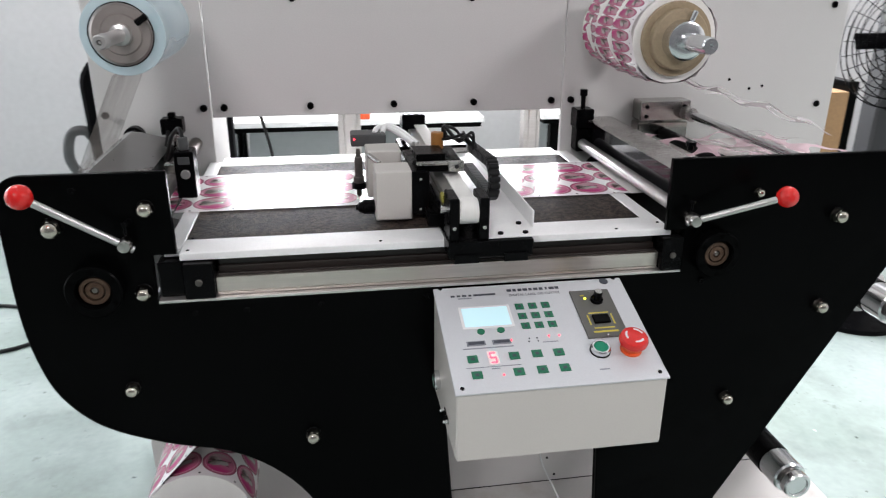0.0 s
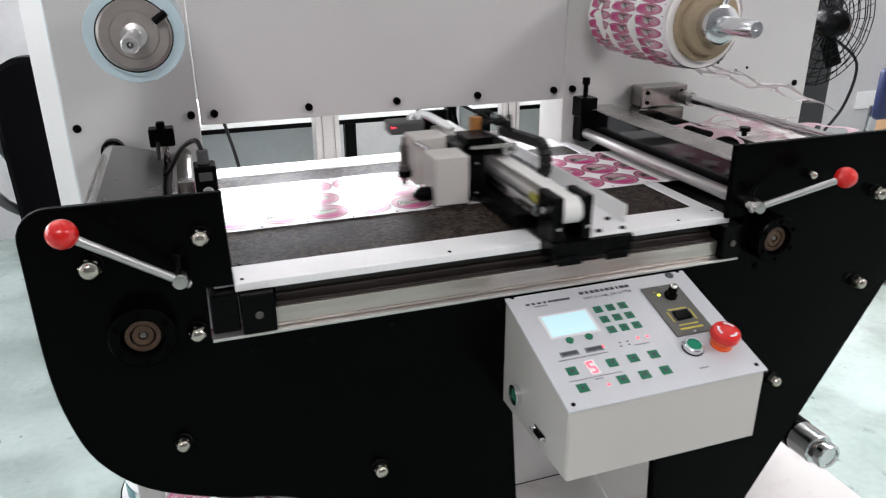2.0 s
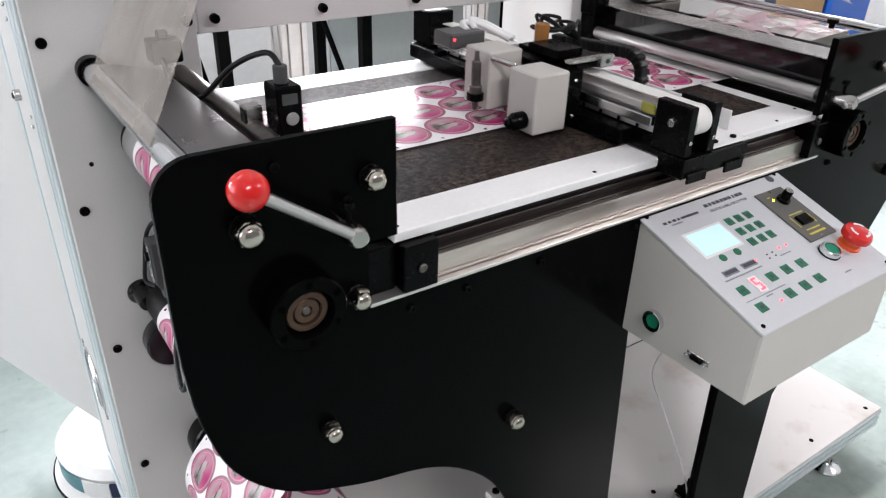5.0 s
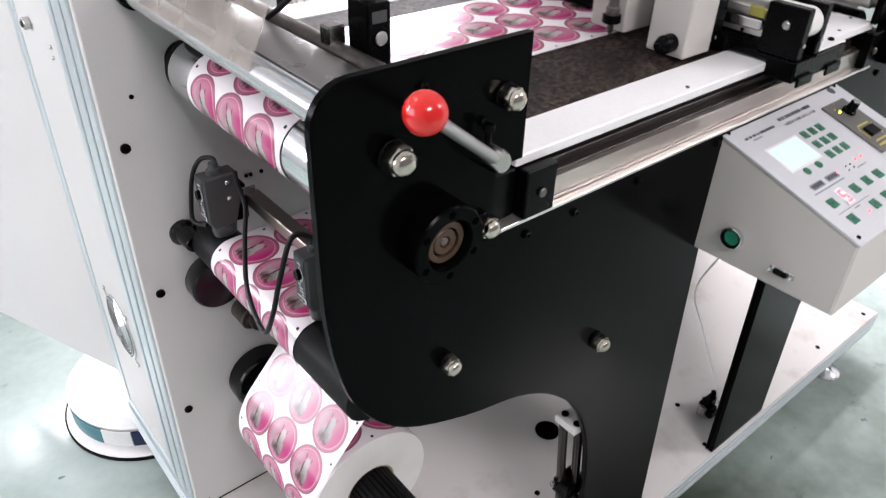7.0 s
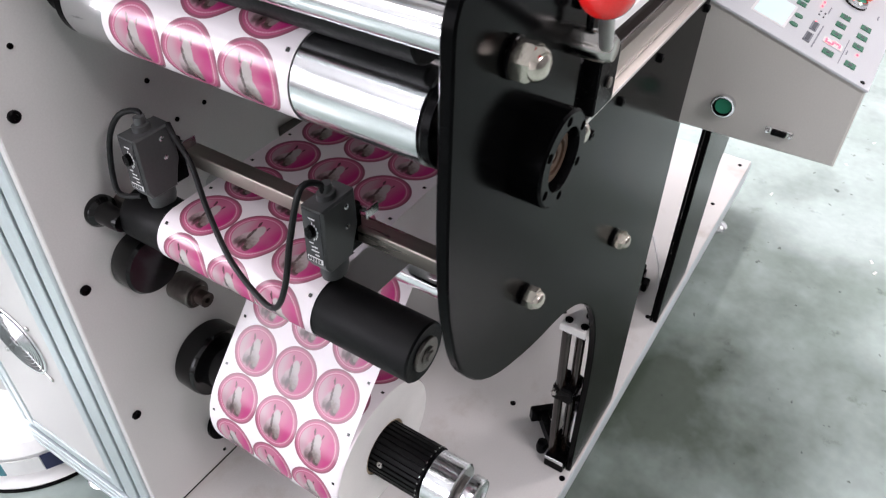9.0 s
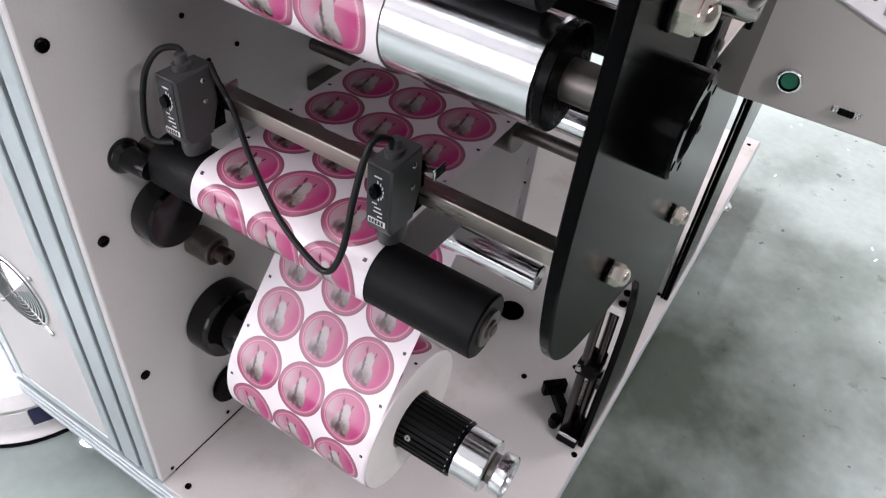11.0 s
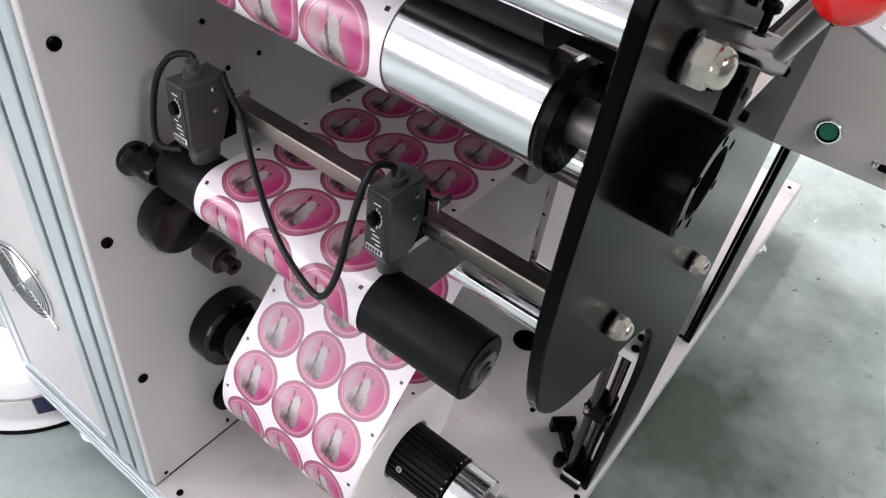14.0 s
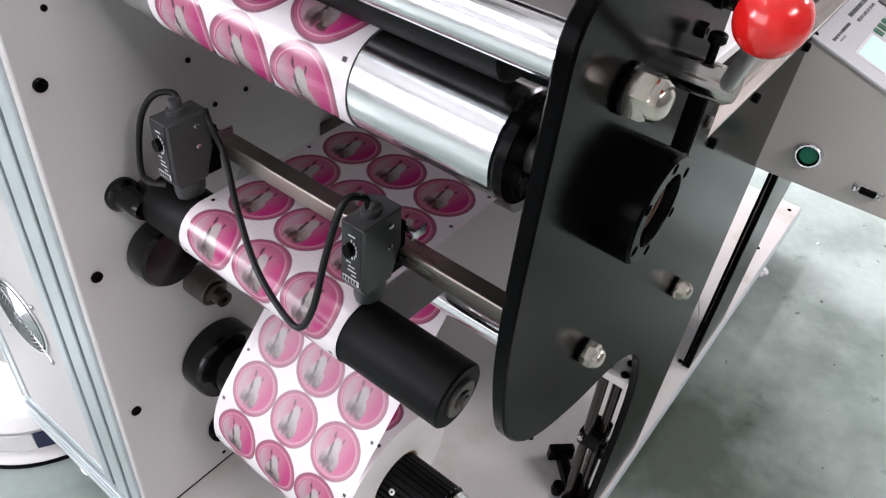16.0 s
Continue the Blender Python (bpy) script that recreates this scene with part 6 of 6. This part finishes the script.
# cable chain: from the carriage forward, bent down on to the tray
bm = bmesh.new()
line = [(HY0 + 0.170 - 0.010 * k, 1.106 + 0.0008 * k) for k in range(16)] + [(HY0 + 0.018 - 0.027 * math.sin(radians(a)), 1.091 + 0.027 * math.cos(radians(a))) for a in range(8, 176, 20)] + [(HY0 + 0.026 + 0.010 * k, 1.0635) for k in range(18)]
for (ya, za), (yb, zb) in zip(line, line[1:]):
    L = math.hypot(yb - ya, zb - za)
    own = box(-0.0085, 0.0085, -L * 0.49, L * 0.49, -0.0078, 0.0078, 0.0018)
    own.transform(Matrix.Translation((gx(-0.043), (ya + yb) / 2, (za + zb) / 2)) @ Matrix.Rotation(math.atan2(zb - za, yb - ya), 4, "X"))
    join(bm, own)
    own = box(-0.0065, 0.0065, -L * 0.6, L * 0.6, -0.0073, 0.0073, 0.002)
    own.transform(Matrix.Translation((gx(-0.043), (ya + yb) / 2, (za + zb) / 2)) @ Matrix.Rotation(math.atan2(zb - za, yb - ya), 4, "X"))
    join(bm, own)
part("cable_chain", bm, CABLE, head, "black plastic cable chain")
part("chain_arm", box(gx(-0.140), gx(-0.028), HY0 + 0.160, HY0 + 0.185, 1.098, 1.102, 0.001), STEEL, head)

# ---- behind and beside the machine ----
def trestle_table(x0, x1, y0, y1, z, legs):
    t = thing("work_table", ((x0 + x1) / 2, (y0 + y1) / 2, 0), "white-topped work table with a black steel frame", "table", "work tables")
    part("tabletop", box(x0, x1, y0, y1, z - 0.025, z, 0.002), WOOD_WHITE, t)
    part("frame_rail", box(x0 + 0.01, x1 - 0.01, y0 + 0.01, y1 - 0.01, z - 0.048, z - 0.026, 0.002), BLACK_COAT, t)
    part("modesty_panel", box(legs[0] + 0.04, legs[1] - 0.04, y1 - 0.10, y1 - 0.085, 0.10, z - 0.050, 0.002), PANEL_GREY, t, "pale grey panel under the table")
    for x in legs:
        for y in (y0 + 0.06, y1 - 0.06):
            part("leg", box(x - 0.025, x + 0.025, y - 0.025, y + 0.025, 0, z - 0.049, 0.002), BLACK_COAT, t)
        part("brace", rod((x, y0 + 0.06, 0.1), (x, y1 - 0.06, z - 0.1), 0.014, 12), BLACK_COAT, t)
    return t


trestle_table(-0.80, 0.772, 3.40, 4.02, 0.740, (-0.40, 0.47))
trestle_table(1.06, 2.40, 3.42, 4.02, 0.740, (1.14, 2.32))
stuff_on = thing("plastic_block", (0.206, 3.44, 0.74), "small orange plastic block on the table", "block")
part("block_body", box(0.172, 0.240, 3.41, 3.48, 0.74, 0.800, 0.004), ORANGE, stuff_on)
cab = thing("loose_cable", (-0.11, 2.0, 0), "thin black cable hanging behind the machine down to the floor", "cable")
part("cable", hose([(-0.165, 1.925, 1.28), (-0.150, 1.98, 1.12), (-0.134, 2.0, 1.035), (-0.111, 2.0, 0.925), (-0.080, 2.0, 0.70), (-0.05, 2.02, 0.20), (-0.02, 2.10, 0.006), (0.16, 2.32, 0.006)], 0.0042, 8), CABLE, cab)

fan = thing("pedestal_fan", (2.23, 2.6, 0), "black pedestal fan with a wire guard", "fan")
part("base", lathe((2.23, 2.6, 0), (0, 0, 1), [(0, 0), (0, 0.22), (0.02, 0.22), (0.05, 0.05), (0.05, 0)], 32), BLACK_METAL, fan)
part("column", box(2.165, 2.35, 2.60, 2.70, 0.05, 1.50, 0.01), DARK_GREY, fan, "broad black column")
part("motor", lathe((2.085, 2.45, 1.155), (-0.15, -1, 0), [(0, 0), (0, 0.040), (0.03, 0.053), (0.09, 0.052), (0.12, 0.042), (0.135, 0.022), (0.135, 0)], 32), BLACK_METAL, fan)
part("motor_arm", rod((2.22, 2.61, 1.10), (2.09, 2.42, 1.13), 0.03, 16), BLACK_METAL, fan)
FC = Vector((2.14, 2.50, 1.155))
guard_rings = []
for k in range(1, 8):
    for dy, f in ((-0.04, 0.97), (0.06, 0.97)):
        r = 0.0335 * k * f + 0.02
        pts = [(FC.x + r * math.cos(radians(a)), FC.y + dy * (1 - (k / 8) ** 3), FC.z + r * math.sin(radians(a))) for a in range(0, 361, 20)]
        guard_rings.append(hose(pts, 0.0022, 5, None, 2))
guard = part("wire_guard", guard_rings[-1], BLACK_METAL, fan, "round wire guard")
for wire in guard_rings[:-1]:
    part("guard_ring", wire, BLACK_METAL, guard)
for a in range(0, 360, 12):
    ca, sa = math.cos(radians(a)), math.sin(radians(a))
    part("guard_wire", hose([(FC.x + 0.03 * ca, FC.y - 0.04, FC.z + 0.03 * sa), (FC.x + 0.13 * ca, FC.y - 0.036, FC.z + 0.13 * sa), (FC.x + 0.255 * ca, FC.y, FC.z + 0.255 * sa)], 0.0016, 4, None, 3), BLACK_METAL, guard)
for a in (30, 150, 270):
    own = box(-0.030, 0.030, -0.004, 0.004, 0.04, 0.21, 0.003)
    own.transform(Matrix.Translation(FC) @ Matrix.Rotation(radians(a), 4, "Y") @ Matrix.Rotation(radians(25), 4, "Z"))
    part("blade", own, BLACK_METAL, fan)
part("cable", hose([(2.24, 2.52, 1.08), (2.36, 2.50, 0.98), (2.34, 2.50, 0.82), (2.30, 2.54, 0.70)], 0.006, 8), CABLE, fan)

box_ = thing("cardboard_box", (3.48, 2.95, 0), "tall brown cardboard box standing by the wall", "box")
part("carton", box(3.24, 3.72, 2.80, 3.1, 0, 0.95, 0.004), CARD, box_)
bin_ = thing("blue_bin", (3.95, 2.9, 0), "blue plastic storage bin", "bin")
part("bin_body", box(3.75, 4.2, 2.78, 3.15, 0, 0.74, 0.02), BLUE, bin_)
sock = thing("wall_socket", (4.4, BACK_Y, 0.35), "white double wall socket with a plug", "socket")
part("plate", box(4.52, 4.78, BACK_Y - 0.012, BACK_Y, 0.29, 0.42, 0.003), WOOD_WHITE, sock)

chair = thing("office_chair", (-0.51, 2.75, 0), "black office chair on a chromed sled frame", "chair")
bm = plate([(-0.28, 0.57), (-0.28, 1.04)] + arc(-0.36, 1.05, 0.085, 0, 90, 6) + arc(-0.64, 1.03, 0.105, 90, 180, 8) + [(-0.735, 0.62)] + arc(-0.69, 0.615, 0.045, 180, 270, 4), "y", 2.58, 2.66, 0.015)
part("backrest", bm, FABRIC, chair)
part("seat", box(-0.74, -0.29, 2.64, 3.10, 0.42, 0.50, 0.03, seg=3), FABRIC, chair)
for x in (-0.72, -0.30):
    part("leg", hose([(x, 2.66, 0.80), (x, 2.60, 0.45), (x, 2.62, 0.03), (x, 3.10, 0.02), (x, 3.08, 0.42)], 0.012, 10), CHROME, chair)

part("armrest", hose([(-0.735, 2.66, 0.66), (-0.775, 2.62, 0.71), (-0.815, 2.60, 0.79), (-0.800, 2.60, 0.875), (-0.755, 2.61, 0.885), (-0.735, 2.64, 0.84)], 0.017, 12), GREY_PLASTIC, chair, "grey plastic loop armrest")

visitor = thing("visitor_chair", (2.98, 2.85, 0), "dark blue chair with a chromed frame behind the machine", "chair")
part("backrest", box(2.82, 3.16, 2.74, 2.79, 0.66, 0.90, 0.024, seg=3), NAVY, visitor)
part("seat", box(2.80, 3.18, 2.80, 3.20, 0.42, 0.46, 0.015, seg=2), NAVY, visitor)
for x in (2.84, 3.14):
    part("leg", hose([(x, 2.80, 0.72), (x, 2.81, 0.45), (x, 2.80, 0.02), (x, 3.16, 0.02), (x, 3.15, 0.42)], 0.011, 10), CHROME, visitor)

board = thing("leaning_board", (2.29, 3.0, 0), "brown hardboard sheet standing on edge behind the machine", "board")
part("sheet", box(2.245, 2.335, 2.99, 3.40, 0, 0.888, 0.002), CARD, board)
part("dark_sheet", box(2.338, 2.385, 3.00, 3.40, 0, 0.930, 0.002), BLACK_COAT, board, "dark sheet behind the brown one")

SX, SY = -0.325, 2.035
coil = thing("wire_spool", (SX, SY, 0), "white spool with a dark and teal wrapped band on the floor", "spool")
part("lower_flange", lathe((SX, SY, 0), (0, 0, 1), [(0, 0), (0, 0.194), (0.004, 0.197), (0.010, 0.197), (0.012, 0.194), (0.012, 0)], 56), WOOD_WHITE, coil)
part("flange_rim", ring((SX, SY, 0.001), (0, 0, 1), 0.1975, 0.2010, 0.008, 56), BLACK_METAL, coil, "dark rim")
part("hub", lathe((SX, SY, 0.012), (0, 0, 1), [(0, 0), (0, 0.165), (0.012, 0.170), (0.066, 0.178), (0.072, 0.182), (0.092, 0.165), (0.104, 0.110), (0.106, 0)], 56), WOOD_WHITE, coil)
for a0, a1, material in ((172, 214, TEAL), (214.5, 236, WOOD_WHITE), (236.5, 330, NAVY)):
    part("band", plate(arc(SX, SY, 0.1815, a0, a1, 10) + arc(SX, SY, 0.1785, a1, a0, 10), "z", 0.030, 0.072, 0), material, coil)

floor_cable = thing("floor_cable", (-1.3, 2.9, 0), "black cable lying on the floor", "cable")
part("cable", hose([(-1.75, 2.62, 0.008), (-1.45, 2.72, 0.008), (-1.20, 2.79, 0.008), (-1.11, 2.92, 0.008), (-1.17, 3.08, 0.008), (-1.38, 3.20, 0.008), (-1.70, 3.22, 0.008)], 0.008, 8), CABLE, floor_cable)
rng = random.Random(3)
me = bpy.data.meshes.new("paper_scraps")
verts, faces = [], []
for k in range(18):
    x, y = rng.uniform(-1.0, 2.6), rng.uniform(0.2, 2.4)
    if k % 3:
        x, y = rng.uniform(0.85, 1.9), rng.uniform(0.40, 1.05)
    n = len(verts)
    a, l, w = rng.uniform(0, 6.28), rng.uniform(0.003, 0.010), rng.uniform(0.0015, 0.005)
    for i, j in ((-1, -1), (1, -1), (1, 1), (-1, 1)):
        verts.append((x + i * l * math.cos(a) - j * w * math.sin(a), y + i * l * math.sin(a) + j * w * math.cos(a), 0.0015 + rng.uniform(0, 0.004)))
    faces.append((n, n + 1, n + 2, n + 3))
me.from_pydata(verts, [], faces)
me.materials.append(PAPER)
tagged(new("paper_scraps", me), "small scraps of white paper on the floor", "scraps", kind="stuff")

# ---- what moves ----
GANTRY = [(0, 0.326, 1.118), (0.1, 0.323, 1.112), (0.2, 0.317, 1.116), (0.3, 0.313, 1.123), (0.4, 0.328, 1.133), (0.5, 0.338, 1.140), (0.6, 0.371, 1.154), (0.7, 0.392, 1.122), (0.8, 0.364, 1.095), (0.9, 0.340, 1.099), (1, 0.328, 1.113), (1.1, 0.334, 1.138), (1.2, 0.329, 1.137), (1.3, 0.330, 1.134), (1.4, 0.356, 1.149), (1.5, 0.355, 1.155), (1.6, 0.356, 1.164), (1.7, 0.350, 1.164), (1.8, 0.330, 1.176), (1.9, 0.334, 1.215), (2, 0.363, 1.210), (2.1, 0.383, 1.180), (2.2, 0.373, 1.162), (2.3, 0.360, 1.155), (2.4, 0.350, 1.147), (2.5, 0.350, 1.155), (2.6, 0.357, 1.157), (2.7, 0.370, 1.214), (2.8, 0.368, 1.216), (2.9, 0.350, 1.232), (3, 0.332, 1.226), (3.1, 0.325, 1.261), (3.2, 0.353, 1.279), (3.3, 0.380, 1.257), (3.4, 0.366, 1.227), (3.5, 0.362, 1.230), (3.6, 0.353, 1.228), (3.7, 0.356, 1.220), (3.8, 0.348, 1.216), (3.9, 0.343, 1.226), (4, 0.352, 1.250), (4.1, 0.361, 1.252), (4.2, 0.358, 1.250)]
GANTRY += [(t / 10, 0.356 + 0.030 * math.sin(0.5 * (t - 42)), 1.208 + 0.042 * math.cos(0.5 * (t - 42)) - 0.0025 * (t - 42)) for t in range(44, 62, 2)]
GANTRY += [(6.3, 0.339, 1.135), (6.4, 0.345, 1.137), (6.5, 0.343, 1.135), (6.6, 0.340, 1.130), (6.7, 0.348, 1.144), (6.8, 0.373, 1.143), (6.9, 0.393, 1.110), (7, 0.385, 1.090), (7.1, 0.354, 1.100), (7.2, 0.353, 1.116), (7.3, 0.354, 1.122), (7.4, 0.355, 1.132), (7.5, 0.342, 1.120)]
GANTRY += [(t / 10, 0.352 + 0.030 * math.sin(0.5 * (t - 75)), 1.190 - 0.040 * math.cos(0.5 * (t - 75))) for t in range(77, 141, 2)] + [(14.4, 0.355, 1.160), (16.0, 0.355, 1.160)]


def motions():
    walk(gan, [(t, pose(x, GY0, GZ0)) for t, x, y in GANTRY])
    walk(head, [(t, pose(HEAD_AT.x - GX0, y - GY0, 0)) for t, x, y in GANTRY])
    for ob, s in STRIPS:
        f = min(1.0, max(0.0, (s - S_SLACK[0]) / (S_SLACK[1] - S_SLACK[0])))
        walk(ob, [(t, strip_pose(s + d + (far - d) * f)) for t, d, far in SHIFT])
    for ob in (roll, shaft):
        walk(ob, [(t, pose(C_ROLL[0], RY0, C_ROLL[1], 0, math.degrees(d / R_ROLL), 0)) for t, d, far in SHIFT])


motions()
